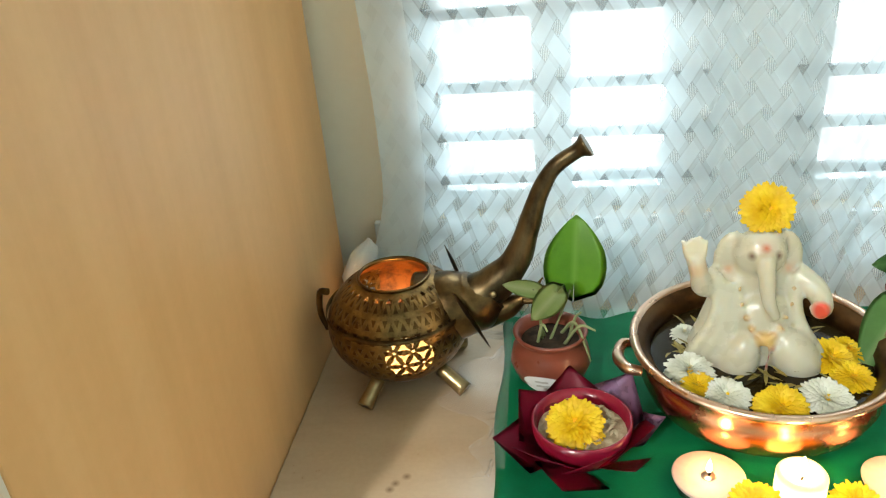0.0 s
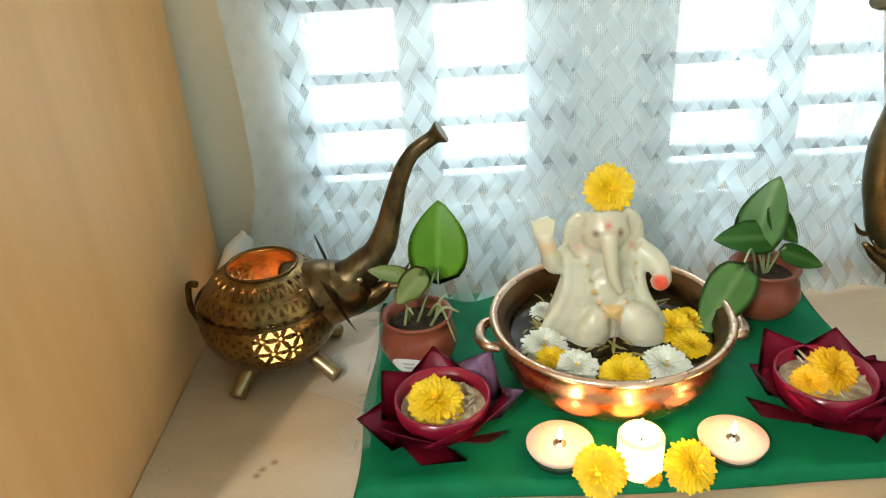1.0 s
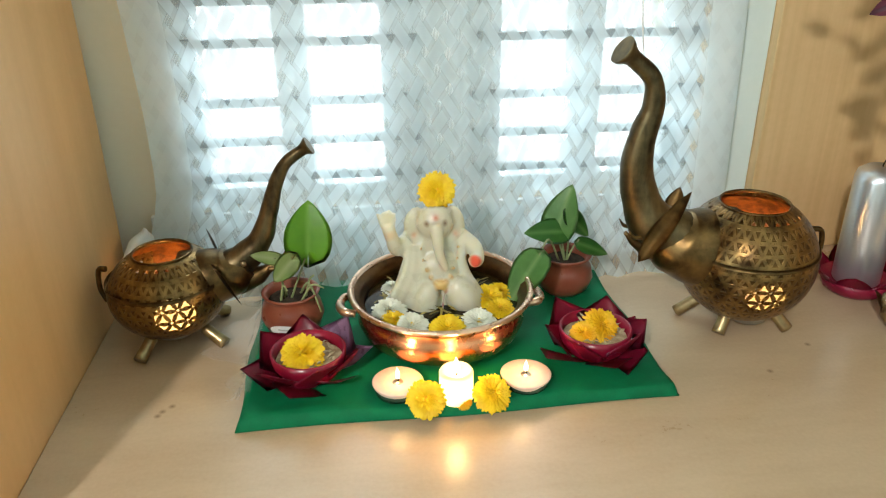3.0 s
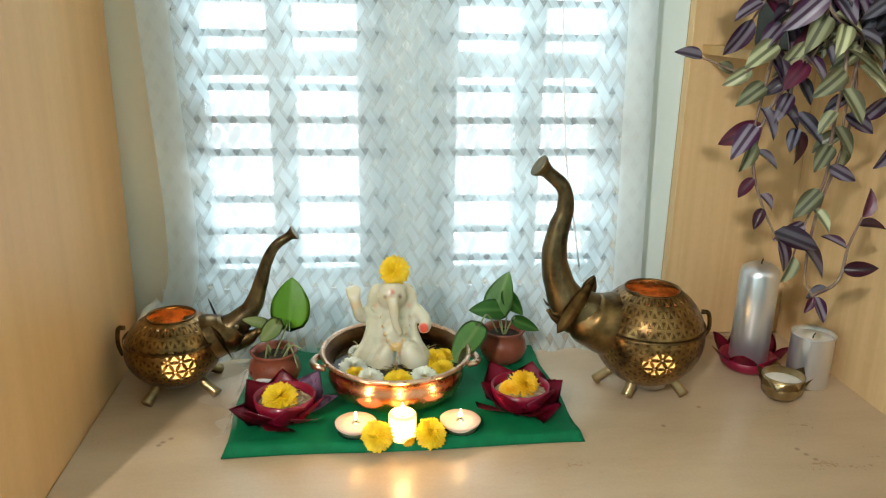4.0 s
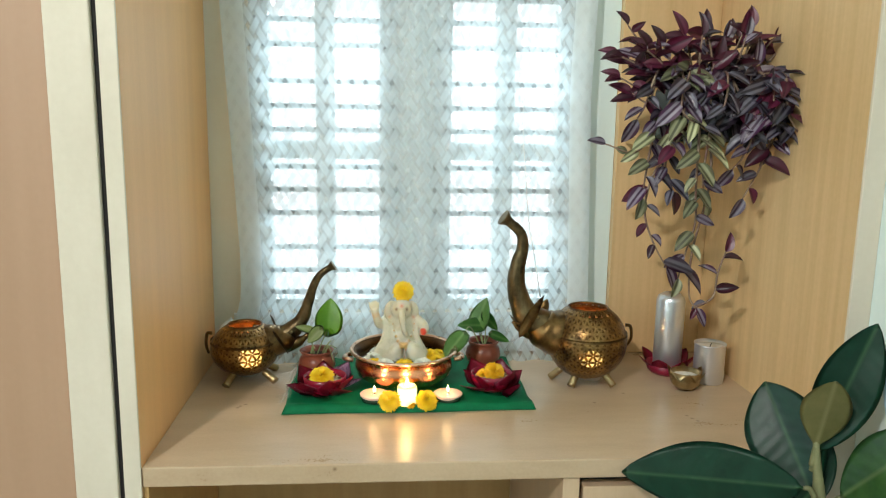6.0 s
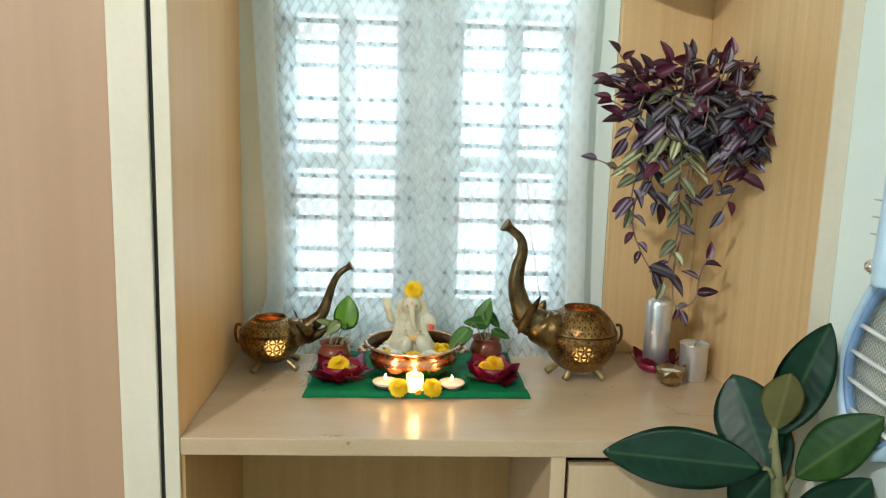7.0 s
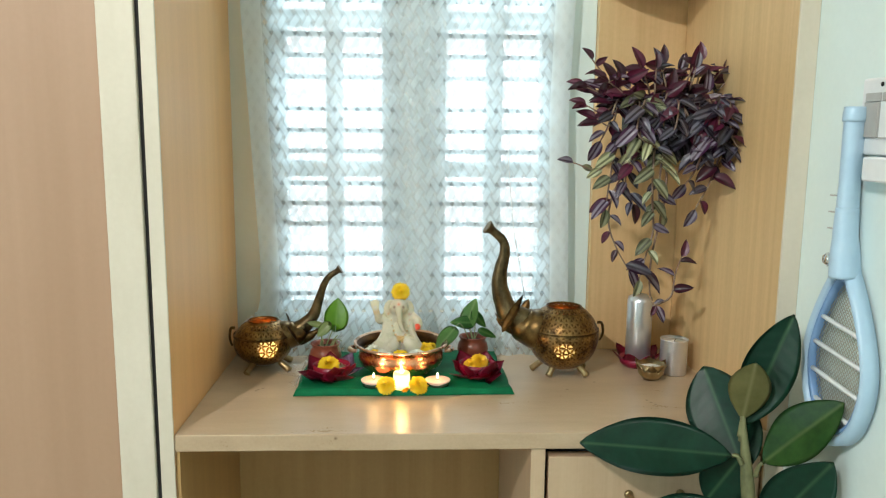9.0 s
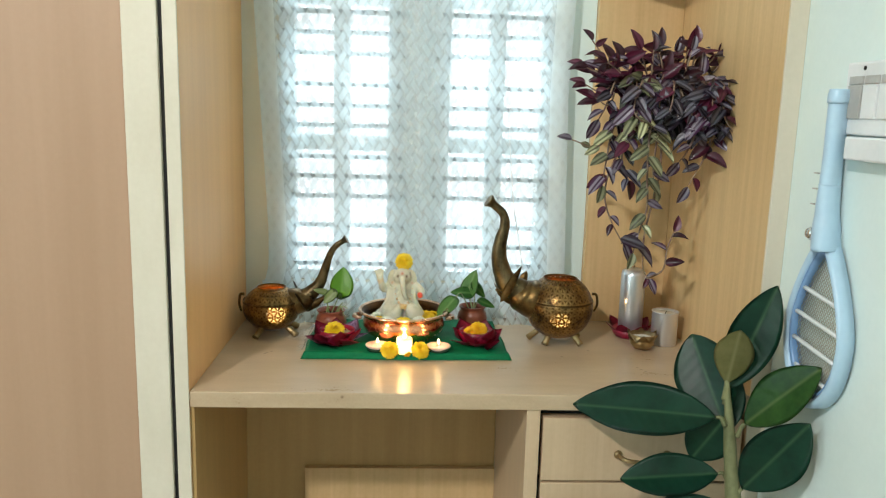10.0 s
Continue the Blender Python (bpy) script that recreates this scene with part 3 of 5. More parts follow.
def pierced_brass(name):
    """Brass with small stamped triangular pits all over."""
    m = mottled(name, (0.065, 0.036, 0.013), (0.40, 0.235, 0.080), (30, 30, 30), (0.24, 0.42), 0.9, 0.3, spread=(0.30, 0.70))
    b = m.node_tree.nodes["Principled BSDF"]
    co = node(m, "TexCoord")
    s = node(m, "SeparateXYZ")
    wire(m, co, "Object", s, "Vector")

    def calc(kind, one, two=0.0, three=0.0):
        n = node(m, "Math")
        n.operation = kind
        for k, value in enumerate((one, two, three)):
            if isinstance(value, float):
                n.inputs[k].default_value = value
            else:
                m.node_tree.links.new(value, n.inputs[k])
        return n.outputs[0]

    around = calc("MULTIPLY", calc("ARCTAN2", s.outputs["Y"], s.outputs["X"]), 5.4113)
    level = calc("DIVIDE", s.outputs["Z"], 0.0105)
    near = None
    for c, d in ((0.0, 1.0), (1.0, 0.5), (1.0, -0.5)):
        line = calc("ADD", calc("MULTIPLY_ADD", around, c, calc("MULTIPLY", level, d)), 60.5)
        gap = calc("ABSOLUTE", calc("SUBTRACT", calc("FRACT", line), 0.5))
        near = gap if near is None else calc("MINIMUM", near, gap)
    spot = calc("MINIMUM", 1.0, calc("MAXIMUM", 0.0, calc("MULTIPLY", calc("SUBTRACT", near, 0.15), 18.0)))
    vo = node(m, "TexVoronoi", Scale=260.0)
    wire(m, co, "Object", vo, "Vector")
    fleck = calc("LESS_THAN", vo.outputs["Distance"], 0.22)
    # same brass, its colour darkened in the pits to stand for their shade
    pit = ramp(m, [(0.0, (1, 1, 1)), (1.0, (0.46, 0.40, 0.33))])
    m.node_tree.links.new(calc("MAXIMUM", spot, calc("MULTIPLY", fleck, 0.5)), pit.inputs["Fac"])
    old = b.inputs["Base Color"].links[0].from_node
    mul = node(m, "MixRGB")
    mul.blend_type = "MULTIPLY"
    mul.inputs[0].default_value = 0.95
    wire(m, old, "Color", mul, 1)
    wire(m, pit, "Color", mul, 2)
    wire(m, mul, "Color", b, "Base Color")
    bp = node(m, "Bump", Strength=0.6, Distance=0.0015)
    wire(m, pit, "Color", bp, "Height")
    wire(m, b.inputs["Normal"].links[0].from_node, "Normal", bp, "Normal")
    wire(m, bp, "Normal", b, "Normal")
    return m


HONEY_WAX = mottled("honey_wax", (0.60, 0.36, 0.10), (0.70, 0.46, 0.16), (30, 30, 30), (0.4, 0.55), bump=0.05)
# the orange of the flame-lit inside is put into this shell's colour
LINING = mottled("glow_lining", (0.11, 0.03, 0.006), (0.34, 0.115, 0.022), (75, 75, 75), (0.35, 0.6), 0.35, 0.5, spread=(0.4, 0.6))
# translucent material of the added sheet that spreads the flame's light
DIFFUSER = bpy.data.materials.new("pale_diffuser")
DIFFUSER.use_nodes = True
mt = DIFFUSER.node_tree
mt.nodes.remove(mt.nodes["Principled BSDF"])
tl = mt.nodes.new("ShaderNodeBsdfTranslucent")
tl.inputs["Color"].default_value = (0.62, 0.55, 0.34, 1)
mt.links.new(tl.outputs[0], mt.nodes["Material Output"].inputs["Surface"])
PIERCED = pierced_brass("pierced_brass")
TRUNK = mottled("trunk_brass", (0.034, 0.025, 0.013), (0.23, 0.165, 0.080), (45, 45, 12), (0.3, 0.48), 0.9, 0.25, spread=(0.30, 0.66))

BIG_EARS = (((0.076, -0.024, 0.113), (0.062, -0.038, 0.139), 0.019), ((0.122, 0.022, 0.088), (0.080, 0.031, 0.163), 0.019), (0.45, 0.75, 0.4))
BIG = lantern((0.568, 0.513, DESK), 180.0, (0.068, 0.066, 0.077),
              [(0.076, 0, 0.104), (0.104, 0, 0.120), (0.119, 0.001, 0.148), (0.1265, 0.003, 0.180), (0.124, 0.005, 0.212), (0.118, 0.007, 0.238), (0.122, 0.008, 0.263), (0.141, 0.009, 0.281), (0.153, 0.010, 0.290)],
              [0.026, 0.0230, 0.0180, 0.0152, 0.0126, 0.0102, 0.0084, 0.0078, 0.0135],
              {"line": [(0.020, 0, 0.086), (0.052, 0, 0.090), (0.076, 0, 0.098), (0.094, 0, 0.110)], "radii": [0.043, 0.040, 0.034, 0.022], "jaw": [(0.080, 0, 0.084), (0.102, 0, 0.090), (0.118, 0, 0.098), (0.130, 0, 0.110)],
               "eye": (0.092, 0.0235, 0.124), "tusk": (0.116, 0.013, 0.110), "windows": (-98.0, 10.0), "lift": 0.22, "tall": 0.0185, "size": 0.86, "ring": True},
              "large aged brass elephant lantern with trunk raised, lit inside", BIG_EARS, [(0.056, -0.022), (0.031, 0.027), (-0.050, -0.036), (-0.043, 0.027)])
SMALL = lantern((-0.016, 0.555, DESK), 0.0, (0.058, 0.047, 0.055),
                [(0.060, 0, 0.073), (0.080, 0, 0.086), (0.098, 0, 0.107), (0.108, 0, 0.134), (0.117, 0, 0.162), (0.128, 0, 0.182), (0.144, 0, 0.194), (0.152, 0, 0.199)],
                [0.019, 0.0155, 0.0114, 0.0088, 0.0070, 0.0060, 0.0056, 0.0090],
                {"line": [(0.018, 0, 0.063), (0.042, 0, 0.066), (0.064, 0, 0.071), (0.080, 0, 0.081)], "radii": [0.031, 0.029, 0.025, 0.016], "jaw": [(0.070, 0, 0.058), (0.088, 0, 0.064), (0.102, 0, 0.073), (0.112, 0, 0.082)],
                 "eye": (0.080, 0.0180, 0.087), "tusk": (0.102, 0.010, 0.076), "windows": (-72.0, 140.0), "lift": 0.06, "tall": 0.0225, "size": 0.86, "ring": True},
                "small aged brass elephant lantern with trunk raised, lit inside", (((0.048, -0.016, 0.088), (0.074, -0.050, 0.056), 0.022), ((0.052, 0.014, 0.080), (0.034, 0.036, 0.102), 0.020), (0.9, 0.37, 0.3)), [(0.054, -0.028), (0.046, 0.040), (-0.025, -0.050), (-0.036, 0.036)])
for at, h in (((0.572, 0.500), 0.030), ((-0.013, 0.545), 0.028)):
    tea = thing("tea_light", (at[0], at[1], DESK + h - 0.016), "small tea light burning inside the lantern", "candle", "tea lights in the lanterns")
    part("cup", lathe([(0.0, 0.0), (0.019, 0.0), (0.0195, 0.016), (0.0185, 0.016), (0.018, 0.012)], 28), TIN, tea)
    part("wax", lathe([(0.018, 0.001), (0.018, 0.0125), (0.004, 0.0115), (0.0, 0.0115)], 24), HONEY_WAX, tea)
    flame_on(tea, (0, 0, 0.0115), 1.1)
    lamp("lantern_flame_light", "POINT", (at[0], at[1] - 0.010, DESK + h + 0.010), 0.25, FLAME_LIGHT, 0.010)

# green cloth under the display
def cloth_mat():
    bm = bmesh.new()
    c = [(0.065, 0.386), (0.459, 0.391), (0.450, 0.640), (0.066, 0.638)]
    n = 90
    top, low = [], []
    for i in range(n + 1):
        rt, rl = [], []
        for k in range(n + 1):
            s, t = i / n, k / n
            x = (c[0][0] * (1 - s) + c[1][0] * s) * (1 - t) + (c[3][0] * (1 - s) + c[2][0] * s) * t
            y = (c[0][1] * (1 - s) + c[1][1] * s) * (1 - t) + (c[3][1] * (1 - s) + c[2][1] * s) * t
            e = min(s, 1 - s, t, 1 - t) * 0.39
            y += 0.0018 * math.sin(s * 9) * (1 - t) ** 4
            x += 0.002 * math.sin(t * 11) * (1 - 2 * s)
            z = 0.0098 * min(1, e / 0.004) ** 0.5 + 0.0012 * noise.noise((x * 26, y * 26, 0)) * min(1, e / 0.01) + 0.0022 * math.exp(-((t - 0.04) / 0.03) ** 2) * (0.5 + 0.5 * math.sin(s * 13))
            rt.append(bm.verts.new((x, y, DESK + 0.0012 + max(z, 0.0006))))
            rl.append(bm.verts.new((x, y, DESK + 0.0008)))
        top.append(rt), low.append(rl)
    for i in range(n):
        for k in range(n):
            bm.faces.new((top[i][k], top[i + 1][k], top[i + 1][k + 1], top[i][k + 1])).smooth = True
            bm.faces.new((low[i][k], low[i][k + 1], low[i + 1][k + 1], low[i + 1][k]))
    for i in range(n):
        for a, b in (((i, 0), (i + 1, 0)), ((i + 1, n), (i, n)), ((0, i + 1), (0, i)), ((n, i), (n, i + 1))):
            bm.faces.new((top[b[0]][b[1]], top[a[0]][a[1]], low[a[0]][a[1]], low[b[0]][b[1]])).smooth = True
    bmesh.ops.recalc_face_normals(bm, faces=bm.faces)
    return bm


MAT = DESK + 0.0110
solid("cloth_mat", cloth_mat(), GREEN_CLOTH, "folded bright green cloth spread on the desk", "cloth")

TULLE = bpy.data.materials.new("white_tulle")
TULLE.use_nodes = True
tn = TULLE.node_tree
tt, tm = tn.nodes.new("ShaderNodeBsdfTransparent"), tn.nodes.new("ShaderNodeMixShader")
tf, tr2 = tn.nodes.new("ShaderNodeTexNoise"), tn.nodes.new("ShaderNodeMapRange")
tf.inputs["Scale"].default_value, tf.inputs["Detail"].default_value = 240.0, 3.0
tr2.inputs["From Min"].default_value, tr2.inputs["From Max"].default_value = 0.35, 0.65
tr2.inputs["To Min"].default_value, tr2.inputs["To Max"].default_value = 0.02, 0.20
tn.nodes["Principled BSDF"].inputs["Base Color"].default_value = (0.85, 0.85, 0.84, 1)
tn.links.new(tf.outputs["Fac"], tr2.inputs["Value"]), tn.links.new(tr2.outputs["Result"], tm.inputs[0])
tn.links.new(tt.outputs[0], tm.inputs[1]), tn.links.new(tn.nodes["Principled BSDF"].outputs[0], tm.inputs[2])
tn.links.new(tm.outputs[0], tn.nodes["Material Output"].inputs["Surface"])
bm = bmesh.new()
grid = []
for i in range(19):
    row = []
    for k in range(25):
        s, t = i / 18, k / 24
        y = 0.430 + 0.185 * t
        x = 0.040 + 0.034 * s + (0.018 * math.sin(t * 9) + 0.012 * math.sin(t * 23 + 1)) * (1 - s)
        z = DESK + 0.002 + (0.009 if x > 0.064 else 0.0) + 0.005 * abs(noise.noise((x * 45, y * 45, 2.0)))
        row.append(bm.verts.new((x, y, z)))
    grid.append(row)
for i in range(18):
    for k in range(24):
        bm.faces.new((grid[i][k], grid[i + 1][k], grid[i + 1][k + 1], grid[i][k + 1])).smooth = True
solid("tulle_cloth", bm, TULLE, "thin sheer white tulle lying beside the green cloth", "cloth")

# copper bowl
BOWL = (0.254, 0.502)
# inside is a darker bronze than the outer copper
BRONZE = mottled("dark_bronze", (0.045, 0.02, 0.006), (0.19, 0.088, 0.028), (26, 26, 60), (0.25, 0.45), 0.85, 0.2)
bowl = thing("copper_bowl", (*BOWL, MAT), "polished copper bowl with side handles, filled with water and flowers", "bowl")
part("body", lathe([(0.0, 0.0), (0.050, 0.0), (0.066, 0.006), (0.083, 0.019), (0.088, 0.031), (0.086, 0.042), (0.083, 0.048), (0.0865, 0.054), (0.094, 0.058), (0.0955, 0.0605), (0.093, 0.062)], 72), COPPER, bowl)
part("lining", lathe([(0.0928, 0.0618), (0.086, 0.058), (0.081, 0.050), (0.083, 0.040), (0.085, 0.030), (0.079, 0.019), (0.060, 0.008), (0.0, 0.004)], 72), BRONZE, bowl, "dark bronze inside")
part("rim", lathe([(0.0925, 0.0605), (0.0965, 0.0595), (0.0975, 0.062), (0.0955, 0.0645), (0.092, 0.064), (0.0905, 0.0615)], 72), COPPER_PALE, bowl, "worn shiny rim")
for s in (-1, 1):
    part("handle", sweep([(s * 0.090, -0.022, 0.048), (s * 0.101, -0.019, 0.049), (s * 0.106, 0.0, 0.046), (s * 0.101, 0.019, 0.045), (s * 0.090, 0.022, 0.044)], [0.0040, 0.0046, 0.0048, 0.0046, 0.0040], 20, 10), COPPER_PALE, bowl)
WATER = material("dark_water", (0.022, 0.014, 0.004), 0.09, IOR=1.33)
bowl.scale = (0.925, 0.925, 0.92)
part("water", lathe([(0.0805, 0.0445), (0.04, 0.0447), (0.0, 0.0445)], 60), WATER, bowl, "dark still water")

# statue
bm = bmesh.new()


def blob(c, r, m=None):
    bmesh.ops.create_icosphere(bm, subdivisions=3, radius=1.0, matrix=Matrix.Translation(c) @ (m or Matrix()) @ Matrix.Diagonal((*r, 1)))


robe = lathe([(0.0, 0.0), (0.047, 0.0), (0.049, 0.006), (0.043, 0.020), (0.035, 0.038), (0.0280, 0.056), (0.0255, 0.070), (0.0245, 0.080), (0.016, 0.088), (0.0, 0.090)], 48, bm, Matrix.Translation((0, 0.006, 0)) @ Matrix.Diagonal((1, 0.66, 1, 1)), 0.03)
blob((-0.012, -0.020, 0.022), (0.0130, 0.013, 0.026), pose(0, 0, 0, 0, 16))
blob((0.024, -0.021, 0.028), (0.0150, 0.015, 0.024), pose(0, 0, 0, 0, -30))
blob((0.002, -0.008, 0.052), (0.019, 0.015, 0.019))
blob((0, -0.002, 0.094), (0.0165, 0.0145, 0.016))
lathe([(0.0150, 0.0), (0.0158, 0.003), (0.0140, 0.006), (0.0125, 0.012), (0.0100, 0.018), (0.0050, 0.023), (0.0, 0.024)], 32, bm, Matrix.Translation((0, 0.002, 0.100)) @ Matrix.Diagonal((1, 0.85, 1, 1)))
blob((-0.0185, 0.003, 0.092), (0.0090, 0.004, 0.0150), pose(0, 0, 0, 0, 14))
blob((0.0185, 0.003, 0.092), (0.0090, 0.004, 0.0150), pose(0, 0, 0, 0, -14))
for x0, x1 in ((-0.024, -0.045), (-0.018, -0.036), (-0.0125, -0.027), (0.022, 0.042)):
    sweep([(x0, -0.006, 0.076), (x0 * 1.16, -0.013, 0.052), (x1 * 0.95, -0.018, 0.026), (x1, -0.016, 0.004)], [0.004, 0.0045, 0.005, 0.006], 16, 10, bm)
sweep([(0, -0.014, 0.096), (0.001, -0.020, 0.084), (0.003, -0.023, 0.070), (0.009, -0.024, 0.058)], [0.0065, 0.0055, 0.0045, 0.003], 16, 12, bm)
sweep([(-0.024, 0.0, 0.076), (-0.034, -0.006, 0.073), (-0.039, -0.011, 0.086), (-0.042, -0.011, 0.097)], [0.009, 0.0075, 0.0060, 0.0062], 16, 12, bm)
for k in range(4):
    sweep([(-0.0465 + 0.003 * k, -0.012, 0.097), (-0.0505 + 0.0052 * k, -0.012, 0.1085 + 0.0012 * (k % 3))], [0.0028, 0.0017], 4, 8, bm)
sweep([(0.024, 0.0, 0.078), (0.034, -0.010, 0.072), (0.036, -0.021, 0.066), (0.031, -0.028, 0.066)], [0.008, 0.0075, 0.0065, 0.006], 16, 12, bm)
# string of beads hanging over the belly, and a painted fold between the knees
BEADS = [(0.003 + 0.0165 * math.sin(a), -0.0135 - 0.0125 * math.cos(a), 0.079 - 0.033 * math.cos(a)) for a in np.linspace(-1.45, 1.45, 11)]
FOLD = [(0.006 - 0.0010 * k, -0.0285 - 0.0013 * k, 0.040 - 0.0060 * k) for k in range(6)]
for c in BEADS:
    blob(c, (0.0021, 0.0021, 0.0021))
blob((0.003, -0.0265, 0.044), (0.0042, 0.0030, 0.0042))
sweep(FOLD, [0.0014] * 6, 10, 6, bm)
sweep([(-0.010, -0.028, 0.016), (0.004, -0.036, 0.010), (0.012, -0.037, 0.006)], [0.007, 0.006, 0.004], 10, 10, bm)
smooth(bm)



def dabbed(m, dabs):
    """Round dabs of paint at places of the object."""
    b = m.node_tree.nodes["Principled BSDF"]
    co = node(m, "TexCoord")
    for place, radius, colour in dabs:
        d = node(m, "VectorMath")
        d.operation = "DISTANCE"
        wire(m, co, "Object", d, 0)
        d.inputs[1].default_value = place
        r = ramp(m, [(radius * 0.85, (1, 1, 1)), (radius, (0, 0, 0))])
        wire(m, d, "Value", r, "Fac")
        mx = node(m, "MixRGB")
        wire(m, r, "Color", mx, 0)
        wire(m, b.inputs["Base Color"].links[0].from_node, "Color", mx, 1)
        mx.inputs[2].default_value = (*colour, 1)
        wire(m, mx, "Color", b, "Base Color")


BEAD = (0.62, 0.36, 0.14)
dabbed(CREAM_STONE, [(c, 0.0026, BEAD) for c in BEADS] + [(c, 0.0034, (0.36, 0.05, 0.07)) for c in FOLD] + [
    ((0.031, -0.035, 0.067), 0.0095, (0.75, 0.10, 0.05)), ((0.003, -0.0265, 0.044), 0.0050, (0.70, 0.46, 0.18)), ((-0.040, -0.011, 0.089), 0.0066, (0.65, 0.40, 0.16)),
    ((-0.018, -0.001, 0.082), 0.004, (0.6, 0.33, 0.2)), ((0.018, -0.001, 0.082), 0.004, (0.6, 0.33, 0.2)), ((0.0, -0.014, 0.102), 0.004, (0.60, 0.20, 0.12)),
    ((-0.008, -0.014, 0.097), 0.0026, (0.18, 0.10, 0.07)), ((0.008, -0.014, 0.097), 0.0026, (0.18, 0.10, 0.07))])
statue = solid("statue", bm, CREAM_STONE, "cream resin seated figurine standing in the copper bowl", "statue")
statue.matrix_basis = pose(BOWL[0] - 0.004, BOWL[1] + 0.012, MAT + 0.016) @ Matrix.Diagonal((1.07, 1.0, 1.12, 1))
re = statue.modifiers.new("fuse", "REMESH")
re.mode, re.voxel_size, re.use_smooth_shade = "VOXEL", 0.0016, True
sm = statue.modifiers.new("soften", "SMOOTH")
sm.factor, sm.iterations = 0.5, 6


# chrysanthemums
def flower_mesh(radius, mat, seed, layers=((-0.30, 34), (-0.05, 36), (0.18, 36), (0.40, 34), (0.62, 30), (0.84, 26), (1.08, 20), (1.32, 12))):
    rng = random.Random(seed)
    bm = bmesh.new()
    for tilt, count in layers:
        for i in range(count):
            a = 2 * math.pi * (i + rng.random() * 0.7) / count + tilt
            up = tilt + rng.uniform(-0.12, 0.12)
            length = radius * (1.0 - 0.34 * max(0, tilt) / 1.35) * rng.uniform(0.88, 1.06)
            w = radius * 0.19
            d = Vector((math.cos(a) * math.cos(up), math.sin(a) * math.cos(up), math.sin(up)))
            s = Vector((-math.sin(a), math.cos(a), 0))
            n = d.cross(s) * -1
            rows = []
            for t, ww, lift in ((0.12, 0.45, 0), (0.55, 1.0, -0.05), (0.88, 0.95, 0.02), (1.0, 0.35, 0.08)):
                p = d * length * t + n * lift * radius
                rows.append([bm.verts.new(p - s * w * ww * 0.5 + n * 0.03 * radius), bm.verts.new(p), bm.verts.new(p + s * w * ww * 0.5 + n * 0.03 * radius)])
            for r0, r1 in zip(rows, rows[1:]):
                for j in range(2):
                    bm.faces.new((r0[j], r1[j], r1[j + 1], r0[j + 1])).smooth = True
    return bm


def flower(place, radius, mat, label, seed, tip=(0, 0), group="loose flowers", centre=ORANGE_PETAL):
    t = thing("flower", place, label, "flower", group)
    t.matrix_basis = pose(*place, tip[0], tip[1]) @ pose(0, 0, 0, 0, 0, seed * 37.0)
    part("petals", flower_mesh(radius, mat, seed), mat, t)
    part("flower_centre", lathe([(0.0, radius * 0.42), (radius * 0.10, radius * 0.40), (radius * 0.16, radius * 0.30), (radius * 0.1, 0.0), (0.0, -radius * 0.08)], 12), centre, t)
    return t


YEL, WHI = "yellow chrysanthemum head", "white chrysanthemum head"
flower((0.253, 0.517, 0.912), 0.0185, YELLOW_PETAL, YEL + " on top of the statue", 1, (62, 0))
for k, (dx, dy, r, mat, tilt) in enumerate(((-0.055, -0.022, 0.020, WHITE_PETAL, (10, 0)), (-0.034, -0.052, 0.018, WHITE_PETAL, (20, 0)), (0.0, -0.064, 0.020, YELLOW_PETAL, (24, 0)), (0.032, -0.055, 0.020, WHITE_PETAL, (18, 0)),
                                            (0.058, -0.030, 0.016, YELLOW_PETAL, (15, 0)), (0.050, -0.006, 0.020, YELLOW_PETAL, (20, 10)), (0.066, 0.004, 0.016, YELLOW_PETAL, (10, 20)), (-0.060, -0.045, 0.014, YELLOW_PETAL, (15, 0)), (-0.050, 0.030, 0.012, WHITE_PETAL, (0, 0)))):
    dx, dy = dx * 0.93, dy * 0.93
    if (dx * dx + dy * dy) ** 0.5 > 0.061:
        f = 0.060 / (dx * dx + dy * dy) ** 0.5
        dx, dy = dx * f, dy * f
    flower((BOWL[0] + dx, BOWL[1] + dy, MAT + 0.0425), r * 0.92, mat, (WHI if mat is WHITE_PETAL else YEL) + " floating in the copper bowl", 10 + k, tilt, "flowers in the bowl", YELLOW_PETAL if mat is WHITE_PETAL else ORANGE_PETAL)


# lotus-shaped cups
# reflection on a maroon petal, painted as a paler lilac foil
SHEEN_FOIL = mottled("sheen_foil", (0.30, 0.16, 0.32), (0.46, 0.30, 0.50), (30, 30, 30), (0.2, 0.35), 0.3, 0.1)


